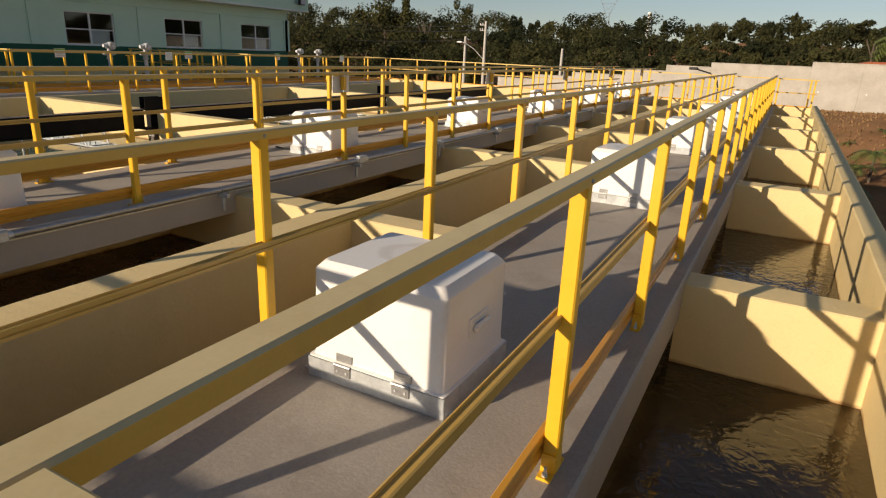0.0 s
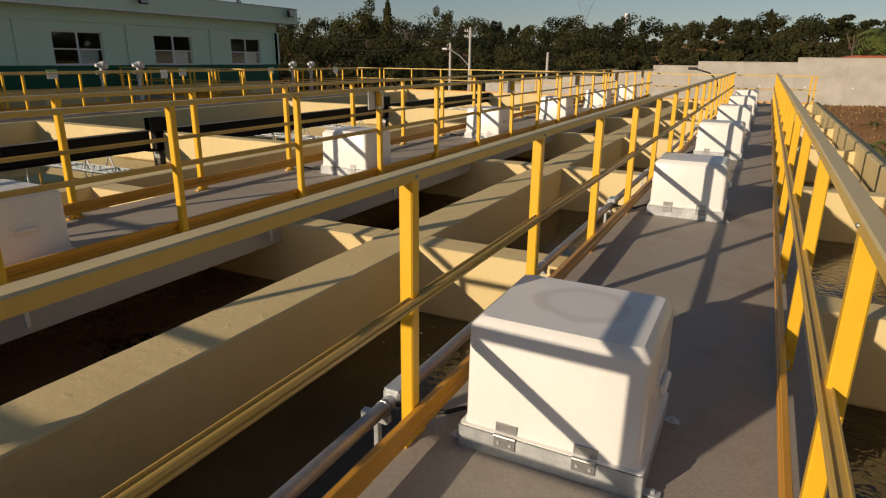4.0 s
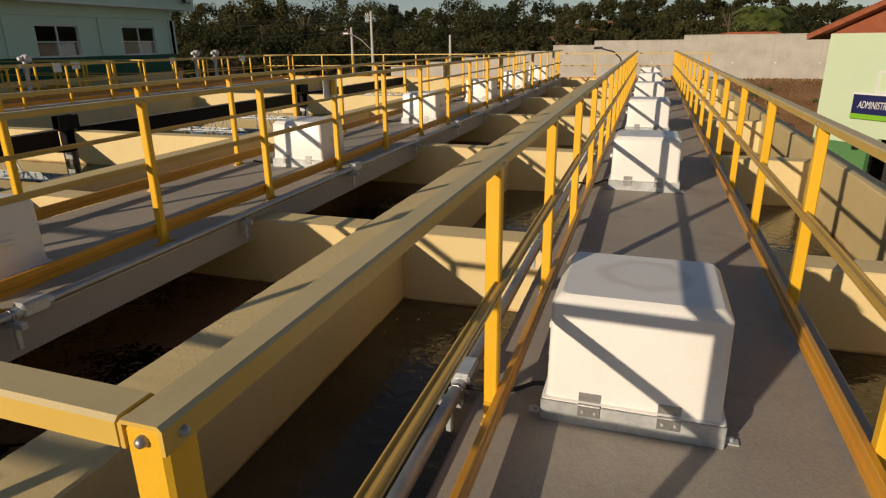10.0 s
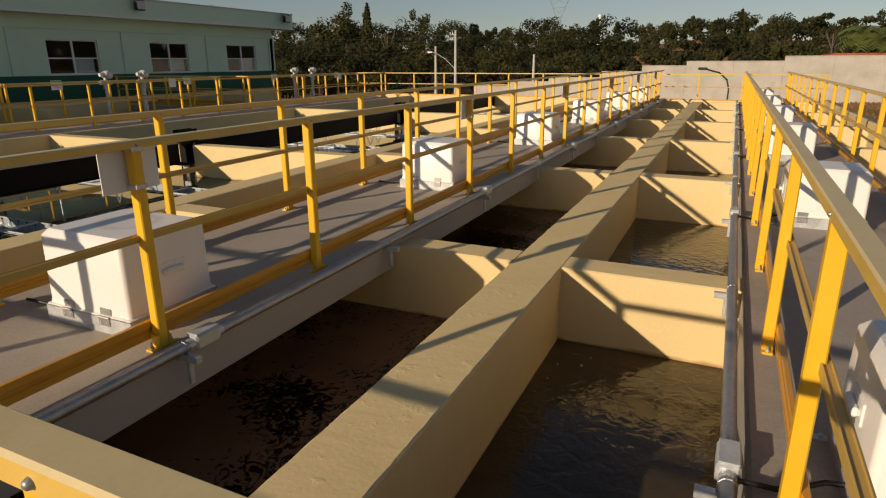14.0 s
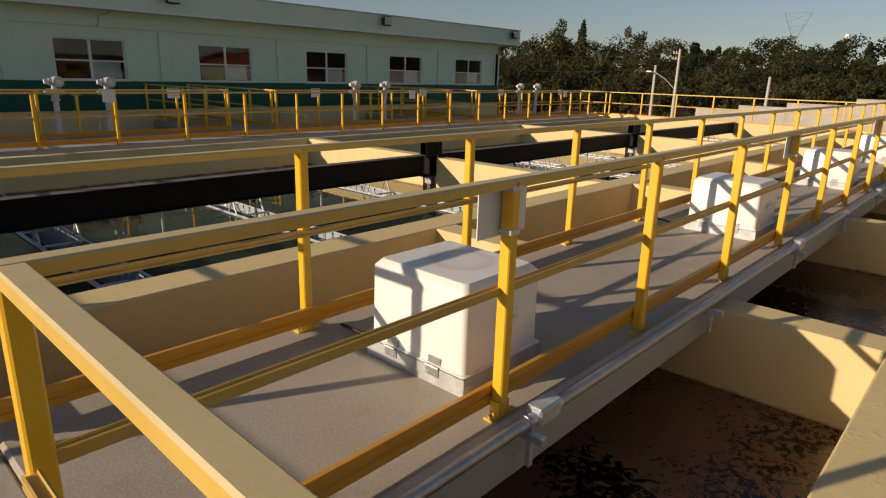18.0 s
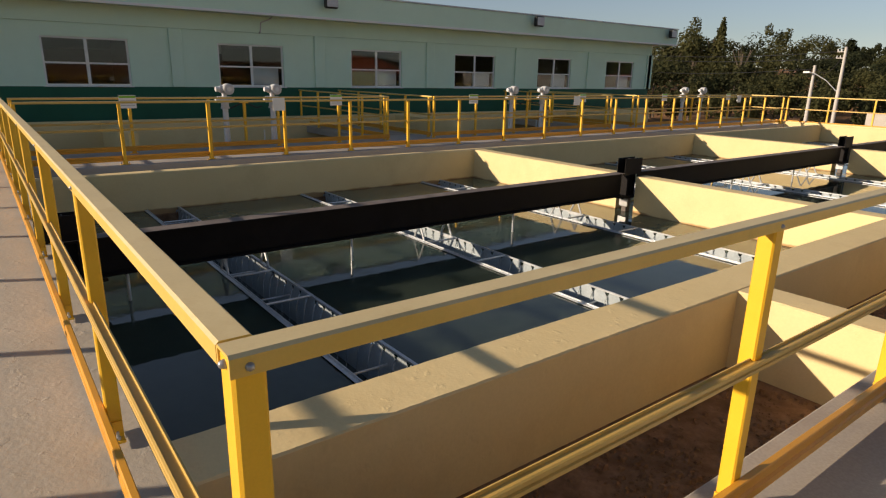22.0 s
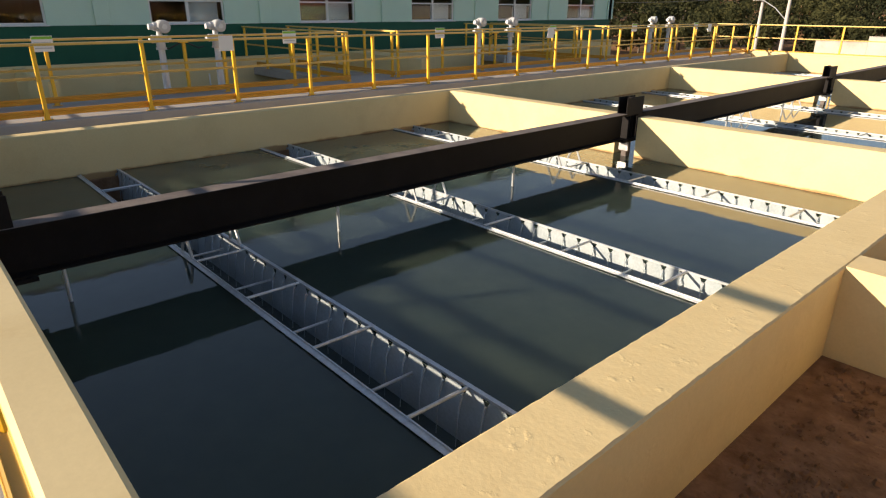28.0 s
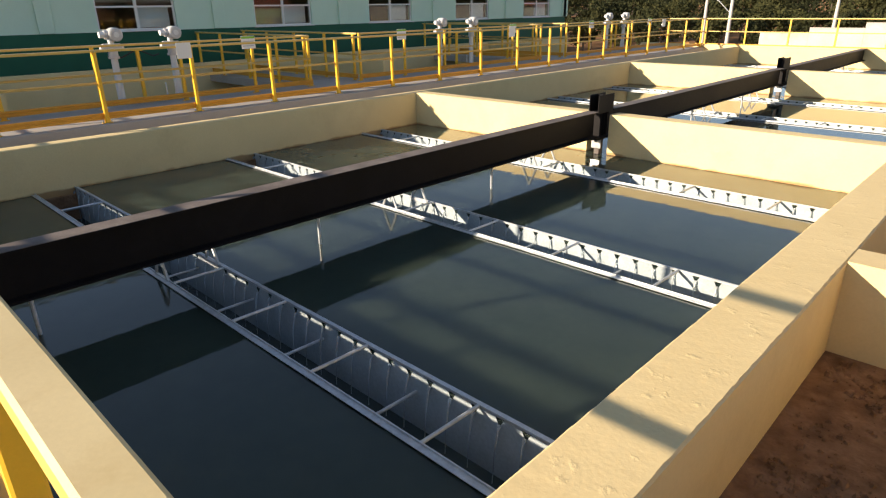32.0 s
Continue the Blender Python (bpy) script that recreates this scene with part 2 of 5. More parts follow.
def ring_stain(m, at, r0, r1):
    """A faint brown ring where dew has dried on top of the hood."""
    t = m.node_tree
    n, l = t.nodes, t.links
    p = n["Principled BSDF"]
    src = p.inputs["Base Color"].links[0].from_socket
    tc = n.new("ShaderNodeTexCoord")
    mp = n.new("ShaderNodeMapping")
    mp.inputs["Location"].default_value = (-at[0], -at[1], -at[2])
    l.new(tc.outputs["Object"], mp.inputs["Vector"])
    nz = n.new("ShaderNodeTexNoise")
    nz.inputs["Scale"].default_value = 6.0
    l.new(tc.outputs["Object"], nz.inputs["Vector"])
    ln_ = n.new("ShaderNodeVectorMath")
    ln_.operation = "LENGTH"
    l.new(mp.outputs[0], ln_.inputs[0])
    d = n.new("ShaderNodeMath")
    d.operation = "MULTIPLY_ADD"
    d.inputs[1].default_value = 0.10
    l.new(nz.outputs["Fac"], d.inputs[0])
    l.new(ln_.outputs["Value"], d.inputs[2])
    r = n.new("ShaderNodeValToRGB")
    e = r.color_ramp.elements
    e[0].position, e[0].color = r0 - 0.03, (0.12, 0.12, 0.12, 1)
    e[1].position, e[1].color = r1 + 0.02, (0, 0, 0, 1)
    e.new(r0 + 0.01).color = (0.36, 0.36, 0.36, 1)
    e.new(r1).color = (0.26, 0.26, 0.26, 1)
    l.new(d.outputs[0], r.inputs[0])
    x = n.new("ShaderNodeMix")
    x.data_type = "RGBA"
    x.inputs[7].default_value = (0.46, 0.36, 0.29, 1)
    l.new(r.outputs[0], x.inputs[0])
    l.new(src, x.inputs[6])
    l.new(x.outputs[2], p.inputs["Base Color"])
    return m


ring_stain(HOOD, (0.02, 0.36, 0.572), 0.20, 0.235)
GALV = surface("galvanised_steel", (0.50, 0.53, 0.55), (0.64, 0.67, 0.68), 9.0, 0.42, 0.40, 0.08, 40, 0.14,
               stain=(0.42, 0.42, 0.40), stain_scale=6, stain_amount=0.5, grit=0.14)
STEEL = surface("dull_steel", (0.36, 0.36, 0.36), (0.46, 0.46, 0.46), 12, 0.45, 0.8, 0.1, 80, grit=0.14)
BLACK = surface("black_painted_steel", (0.008, 0.007, 0.007), (0.013, 0.011, 0.011), 2.5, 0.55, 0, 0.12, 60, 0.1,
                stain=(0.03, 0.026, 0.024), stain_scale=3.5, stain_amount=0.2, spec=0.12)
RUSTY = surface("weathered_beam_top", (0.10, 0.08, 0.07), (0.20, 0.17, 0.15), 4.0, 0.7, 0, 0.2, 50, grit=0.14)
GREYPAINT = surface("grey_machine_paint", (0.44, 0.45, 0.46), (0.52, 0.53, 0.54), 5, 0.4, 0, 0.05, 70)
PALEPAINT = surface("pale_grey_machine_paint", (0.60, 0.61, 0.62), (0.66, 0.67, 0.68), 5, 0.4, 0, 0.05, 70)
WEIR = surface("weathered_galvanised_sheet", (0.32, 0.375, 0.40), (0.41, 0.465, 0.49), 5.0, 0.5, 0.1, 0.08, 40, 0.1,
               stain=(0.36, 0.40, 0.40), stain_scale=4, stain_amount=0.5, grit=0.14)
RUBBER = plain("black_cable", (0.012, 0.012, 0.012), 0.5)
WATER_BROWN = water("murky_brown_water", (0.042, 0.030, 0.012), (0.092, 0.062, 0.027), 10.0, 0.36)
WATER_FILM = film_water("scum_covered_water")
WATER_GREEN = water("clarifying_water", (0.035, 0.052, 0.042), (0.045, 0.062, 0.048), 4.0, 0.045, 0.02)
WATER_SHALLOW = water("running_water", (0.034, 0.044, 0.041), (0.07, 0.088, 0.082), 16.0, 0.45, 0.05)
wg = WATER_GREEN.node_tree.nodes["Principled BSDF"]         # light scatters softly in the murky water
wg.inputs["Subsurface Weight"].default_value = 1.0
wg.inputs["Subsurface Radius"].default_value = (1.0, 1.0, 1.0)
wg.inputs["Subsurface Scale"].default_value = 1.5
DIRT = surface("reddish_dry_sediment", (0.19, 0.105, 0.052), (0.33, 0.195, 0.11), 6.0, 0.95, 0, 1.0, 40, 0.05,
               stain=(0.14, 0.075, 0.04), stain_scale=5, stain_amount=0.7, spec=0.1, coarse=3, grit=0.14)
EARTH = surface("bare_red_earth", (0.24, 0.125, 0.06), (0.33, 0.185, 0.09), 0.35, 0.95, 0, 0.8, 8, 0.05,
                stain=(0.10, 0.09, 0.035), stain_scale=0.5, stain_amount=0.7, spec=0.1, coarse=2, grit=0.14)
CONCRETE = surface("raw_concrete", (0.42, 0.395, 0.35), (0.52, 0.49, 0.435), 0.8, 0.9, 0, 0.3, 12, 0.05,
                   stain=(0.33, 0.29, 0.24), stain_scale=0.7, stain_amount=0.6, spec=0.2, grit=0.14)
MINT = surface("mint_green_wall_paint", (0.56, 0.74, 0.60), (0.60, 0.78, 0.64), 0.8, 0.7, 0, 0.12, 40, 0.08,
               stain=(0.50, 0.65, 0.54), stain_scale=0.5, stain_amount=0.3, spec=0.25)
DKGREEN = surface("dark_green_wall_paint", (0.010, 0.088, 0.050), (0.014, 0.108, 0.062), 1.2, 0.6, 0, 0.12, 40, 0.08, spec=0.3)
LEAFGREEN = surface("mid_green_wall_paint", (0.09, 0.22, 0.08), (0.11, 0.26, 0.095), 1.2, 0.7, 0, 0.1, 30, 0.08, spec=0.2)
PALEGREEN = surface("pale_green_wall_paint", (0.56, 0.68, 0.47), (0.60, 0.71, 0.50), 0.5, 0.75, 0, 0.1, 20, 0.05, spec=0.2)
ALU = plain("white_aluminium_frame", (0.72, 0.72, 0.70), 0.4)
ROUGHDECK = surface("trowelled_raw_concrete", (0.40, 0.36, 0.29), (0.46, 0.415, 0.34), 1.5, 0.85, 0, 0.25, 30, 0.08,
                    stain=(0.36, 0.31, 0.25), stain_scale=2.0, stain_amount=0.5, spec=0.2, coarse=1.5, blobs=0.7, grit=0.05)
FOAM = surface("brown_froth", (0.38, 0.31, 0.23), (0.5, 0.43, 0.34), 20, 0.8, 0, 0.2, 90)
TILE = surface("red_clay_tile", (0.30, 0.09, 0.045), (0.36, 0.12, 0.06), 3, 0.85, 0, 0.3, 20, 0.05, spec=0.2, grit=0.14)
SIGNWHITE = plain("white_sign_panel", (0.78, 0.78, 0.76), 0.45)
SIGNBLUE = plain("navy_sign_panel", (0.02, 0.022, 0.10), 0.4)
SIGNGREEN = plain("lime_sign_stripe", (0.22, 0.50, 0.03), 0.4)
DARK = plain("dark_interior", (0.03, 0.028, 0.026), 0.8)
# darker copy of the interior wall: the rooms' dimness is put into its colour
INNER = surface("shade_darkened_interior", (0.15, 0.145, 0.135), (0.19, 0.18, 0.17), 0.5, 0.8, 0, 0, 10)
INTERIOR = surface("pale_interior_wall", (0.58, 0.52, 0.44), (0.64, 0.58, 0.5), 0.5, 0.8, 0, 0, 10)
GLASS = bpy.data.materials.new("window_glass")
GLASS.use_nodes = True
gp = GLASS.node_tree.nodes["Principled BSDF"]
gp.inputs["Base Color"].default_value = (0.75, 0.8, 0.8, 1)
gp.inputs["Roughness"].default_value = 0.02
gp.inputs["Transmission Weight"].default_value = 1.0
gp.inputs["IOR"].default_value = 1.42
STREAM = bpy.data.materials.new("falling_water")
STREAM.use_nodes = True
sp_ = STREAM.node_tree.nodes["Principled BSDF"]
sp_.inputs["Base Color"].default_value = (0.72, 0.78, 0.80, 1)
sp_.inputs["Roughness"].default_value = 0.12
sp_.inputs["Transmission Weight"].default_value = 0.6
sp_.inputs["IOR"].default_value = 1.33
POLE = surface("pale_concrete_pole", (0.45, 0.43, 0.40), (0.52, 0.5, 0.46), 2, 0.85, 0, 0.1, 20)


# ---- mesh helpers ----
class Mesh:
    """Collects vertices and faces of one mesh."""
    def __init__(self):
        self.v, self.f = [], []

    def add(self, v, f):
        k = len(self.v)
        self.v += [tuple(p) for p in v]
        self.f += [tuple(i + k for i in q) for q in f]
        return self

    def box(self, a, b, c=0.0):
        """A box from corner a to corner b, its edges chamfered by c."""
        lo = [min(p, q) for p, q in zip(a, b)]
        hi = [max(p, q) for p, q in zip(a, b)]
        c = min(c, *(0.45 * (h - l) for l, h in zip(lo, hi)))
        if c <= 0:
            v = [((lo, hi)[i & 1][0], (lo, hi)[i >> 1 & 1][1], (lo, hi)[i >> 2 & 1][2]) for i in range(8)]
            return self.add(v, [(0, 2, 3, 1), (4, 5, 7, 6), (0, 1, 5, 4), (2, 6, 7, 3), (0, 4, 6, 2), (1, 3, 7, 5)])
        v, idx = [], {}
        for sx in (0, 1):
            for sy in (0, 1):
                for sz in (0, 1):
                    s = (sx, sy, sz)
                    for ax in range(3):
                        p = [(lo, hi)[s[k]][k] + (0 if k == ax else (c if s[k] == 0 else -c)) for k in range(3)]
                        idx[s, ax] = len(v)
                        v.append(p)
        f = []
        for ax in range(3):
            u, w = (ax + 1) % 3, (ax + 2) % 3
            for side in (0, 1):
                def key(i, j):
                    s = [0, 0, 0]
                    s[ax], s[u], s[w] = side, i, j
                    return idx[tuple(s), ax]
                q = [key(0, 0), key(1, 0), key(1, 1), key(0, 1)]
                f.append(q if side else q[::-1])
            for i in (0, 1):
                for j in (0, 1):
                    s0, s1 = [0, 0, 0], [0, 0, 0]
                    s0[ax], s0[u], s0[w] = 0, i, j
                    s1[ax], s1[u], s1[w] = 1, i, j
                    s0, s1 = tuple(s0), tuple(s1)
                    q = [idx[s0, u], idx[s1, u], idx[s1, w], idx[s0, w]]
                    f.append(q if (i == j) else q[::-1])
        for s in [(a_, b_, d_) for a_ in (0, 1) for b_ in (0, 1) for d_ in (0, 1)]:
            q = [idx[s, 0], idx[s, 1], idx[s, 2]]
            f.append(q if sum(s) % 2 else q[::-1])
        return self.add(v, f)

    def tube(self, pts, r, n=10, caps=True):
        """A round bar of radius r (or a radius for each point) along points."""
        pts = [Vector(p) for p in pts]
        rs = r if isinstance(r, (list, tuple)) else [r] * len(pts)
        v, f = [], []
        up = None
        for i, p in enumerate(pts):
            d = (pts[min(i + 1, len(pts) - 1)] - pts[max(i - 1, 0)]).normalized()
            if up is None:
                up = Vector((0, 0, 1)) if abs(d.z) < 0.9 else Vector((1, 0, 0))
            a = d.cross(up).normalized()
            b = a.cross(d).normalized()
            up = b
            for k in range(n):
                w = 2 * math.pi * k / n
                v.append(p + (a * math.cos(w) + b * math.sin(w)) * rs[i])
        for i in range(len(pts) - 1):
            for k in range(n):
                f.append((i * n + k, i * n + (k + 1) % n, (i + 1) * n + (k + 1) % n, (i + 1) * n + k))
        if caps:
            f.append(tuple(range(n))[::-1])
            f.append(tuple((len(pts) - 1) * n + k for k in range(n)))
        return self.add(v, f)

    def prism(self, outline, p0, p1, side, up):
        """A profile of (sideways, up) points carried from p0 to p1."""
        p0, p1, side, up = Vector(p0), Vector(p1), Vector(side), Vector(up)
        n = len(outline)
        v = [p0 + side * a + up * b for a, b in outline] + [p1 + side * a + up * b for a, b in outline]
        f = [(k, (k + 1) % n, n + (k + 1) % n, n + k) for k in range(n)]
        f += [tuple(range(n))[::-1], tuple(range(n, 2 * n))]
        return self.add(v, f)

    def data(self, name, mat, smooth=False):
        me = bpy.data.meshes.new(name)
        me.from_pydata(self.v, [], self.f)
        bm = bmesh.new()
        bm.from_mesh(me)
        bmesh.ops.recalc_face_normals(bm, faces=bm.faces)
        bm.to_mesh(me)
        bm.free()
        me.materials.append(mat)
        if smooth:
            me.polygons.foreach_set("use_smooth", [True] * len(me.polygons))
            me.set_sharp_from_angle(angle=radians(40))
        return me


def part(name, mesh, mat, parent=None, label="", smooth=False, at=None):
    """One mesh object under a thing or a part. mesh: a Mesh, or mesh data already made."""
    d = mesh.data(name, mat, smooth) if isinstance(mesh, Mesh) else mesh
    ob = new(name, d)
    if parent:
        ob.parent = parent
    if at is not None:
        ob.location = at
    if label:
        tagged(ob, label)
    return ob


def thing(name, at, label, category, group="", kind=""):
    e = new(name)
    e.empty_display_size = 0.1
    e.location = at
    return tagged(e, label, category, group, kind)


def structure(name, mesh, mat, label, category, smooth=False):
    return tagged(part(name, mesh, mat, smooth=smooth), label, category, "", "structure")


def B(a, b, c=0.0):
    return Mesh().box(a, b, c)


# ---- plan ----
P = 4.5                                    # pitch of the tank cells along the walkways
CROSS = [5.0 + P * k for k in range(5)]    # near faces of the cross walls
END = 27.5                                 # near face of the tanks' end wall
TOP = -0.06                                # wall tops, just below the decks
W0 = 0.82                                  # edge of the cross walkway
WATER = -0.69
D1, D2, D3 = -0.02, 0.025, -0.12         # heights of the walkways

# ---- ground ----
def ground_height(x, y):
    base = -5.4
    def ss(a, b, v):
        v = min(1, max(0, (v - a) / (b - a)))
        return v * v * (3 - 2 * v)
    h = base + 3.6 * ss(35, 57, y) * ss(-30, -6, x)
    r = math.hypot(x + 20, y)
    h += 1.5 * ss(66, 80, y)
    h += 15.5 * ss(88, 290, r) * ss(40, 110, y) * (0.8 + 0.2 * math.sin(x * 0.021 + 1.0)) * (1 - 0.55 * ss(-60, 50, x))
    h += 0.25 * noise.noise(Vector((x * 0.15, y * 0.15, 0)))
    return h


def ground_sheet():
    xs = [-3000, -1200, -600] + [-400 + 20 * i for i in range(15)] + [-110 + 3.5 * i for i in range(46)] + [60 + 20 * i for i in range(18)] + [600, 1200, 3000]
    ys = [-3000, -1200, -500, -200, -80] + [-40 + 3.5 * i for i in range(41)] + [110 + 15 * i for i in range(20)] + [600, 1200, 3000]
    xs, ys = sorted(set(xs)), sorted(set(ys))
    v = [(x, y, ground_height(x, y)) for y in ys for x in xs]
    w = len(xs)
    f = [(j * w + i, j * w + i + 1, (j + 1) * w + i + 1, (j + 1) * w + i) for j in range(len(ys) - 1) for i in range(w - 1)]
    return Mesh().add(v, f)


structure("ground", ground_sheet(), EARTH, "bare reddish earth ground with dry patchy grass", "ground", True)

wob = np.random.default_rng(11)


# ---- tanks: floors, walls, water ----
def wall(name, a, b, label="cream painted rough concrete tank wall", c=0.012, mat=None):
    ax = 0 if abs(b[0] - a[0]) > abs(b[1] - a[1]) else 1
    o = 1 - ax
    L = b[ax] - a[ax]
    n = max(2, int(L / 0.05))
    v, f = [], []

    def j(amount=0.0024):
        return amount * (2 * wob.random() - 1)

    for i in range(n + 1):
        q = a[ax] + L * i / n
        w = 0.002 * noise.noise(Vector((q * 1.3, a[o] * 3, b[2])))
        ring = [(a[o], a[2]), (a[o] + w * 0.5, b[2] - c + j()), (a[o] + c + j() + w, b[2] - 0.0015 + j(0.0006)), ((a[o] + b[o]) / 2, b[2]),
                (b[o] - c + j() + w, b[2] - 0.0015 + j(0.0006)), (b[o] + w * 0.5, b[2] - c + j()), (b[o], a[2])]
        v += [(q, p, z) if ax == 0 else (p, q, z) for p, z in ring]
    for i in range(n):
        f += [(7 * i + k, 7 * i + (k + 1) % 7, 7 * i + 7 + (k + 1) % 7, 7 * i + 7 + k) for k in range(7)]
    f += [tuple(range(7)), tuple(range(7 * n, 7 * n + 7))]
    return structure(name, Mesh().add(v, f), mat or CREAM, label, "tank wall")


XR = 1.11          # inner face of the outer wall of the far-side channel
wall("wall_outer", (XR, W0, -5.6), (XR + 0.20, END + 0.35, 0.08))
wall("wall_middle", (-3.50, W0, -2.2), (-3.08, END, TOP))
wall("wall_decanter_near", (-7.86, W0, -2.2), (-7.48, END, 0.005))
wall("wall_decanter_far", (-16.42, W0, -2.2), (-16.18, END, TOP))
structure("channel_floor", B((-17.7, W0, -2.4), (-16.42, END, -1.2)), CREAM, "cream floor of the narrow effluent channel", "channel floor")
wall("wall_end", (-20.5, END, -5.6), (XR, END + 0.35, TOP))
wall("wall_end_cap", (-20.5, END + 0.06, TOP), (XR, END + 0.34, 0.0))
for k, y in enumerate(CROSS):
    t = 0.32
    wall("wall_cross_outer_%d" % (k + 1), (-0.12, y, -2.2), (XR, y + t, TOP))
    wall("wall_cross_inner_%d" % (k + 1), (-3.08, y, -2.2), (-1.72, y + t, TOP))
    wall("wall_cross_middle_%d" % (k + 1), (-5.68, y, -2.2), (-3.50, y + t, TOP))
    wall("wall_cross_dry_%d" % (k + 1), (-7.48, y, -2.2), (-6.30, y + t, 0.0))
for k, y in enumerate((9.5, 18.5)):
    wall("wall_divider_near_%d" % (k + 1), (-11.74, y, -2.2), (-7.83, y + 0.3, TOP))
    wall("wall_divider_far_%d" % (k + 1), (-16.18, y, -2.2), (-12.12, y + 0.3, TOP))
structure("tank_floor", B((-16.12, W0, -2.5), (XR, END, -2.2)), CREAM, "concrete tank bottom under the water", "tank floor")
structure("water_outer", B((-0.3, W0, WATER - 0.3), (XR, END, WATER)), WATER_BROWN, "murky brown rippled water in the outer channel", "water")
structure("water_inner", B((-3.08, W0, WATER - 0.3), (-1.6, END, WATER)), WATER_BROWN, "murky brown rippled water in the inner cells", "water")
structure("water_middle", B((-5.70, W0, WATER - 0.3), (-3.50, END, WATER)), WATER_FILM, "dark water under a torn brown film of scum", "water")
structure("dry_cell_floor", B((-7.55, W0, -1.2), (-6.15, END, -0.655)), DIRT, "dry reddish sediment on the floor of the empty cells", "sediment")

# ---- decks ----
structure("deck_cross", B((-24, -1.9, -0.25), (2.2, W0, 0.0), 0.015), ROUGHDECK, "rough trowelled pale concrete cross walkway", "walkway")
structure("deck_one", B((-1.76, W0, -0.36), (-0.10, END + 0.06, D1), 0.015), DECK, "grey brown painted concrete walkway between the tanks", "walkway")
structure("deck_two", B((-6.30, W0, -0.25), (-4.62, END + 0.06, D2), 0.015), DECK2, "pale grey painted concrete walkway with steel edge", "walkway")
structure("deck_three", B((-20.4, W0, -0.42), (-17.62, END + 0.06, D3), 0.015), SLABEDGE, "light grey concrete walkway beside the building", "walkway")
structure("slab_edge", B((-4.62, W0 + 0.004, -0.255), (-4.60, END, D2 - 0.012), 0.006), SLABEDGE, "light grey painted edge of the walkway slab", "slab edge")
for nm, x0, x1 in (("one", -1.66, -0.22), ("two", -6.18, -5.70)):
    structure("deck_support_" + nm, B((x0, W0, -2.2), (x1, END, -0.36 if nm == "one" else -0.25)), CREAM, "cream concrete wall under the walkway", "tank wall")
structure("tank_body_front", B((-24, -1.7, -5.6), (XR + 0.2, W0 - 0.05, -0.25)), CREAM, "cream concrete body of the tanks", "tank wall")

# ---- guard rails ----
HR = 1.135


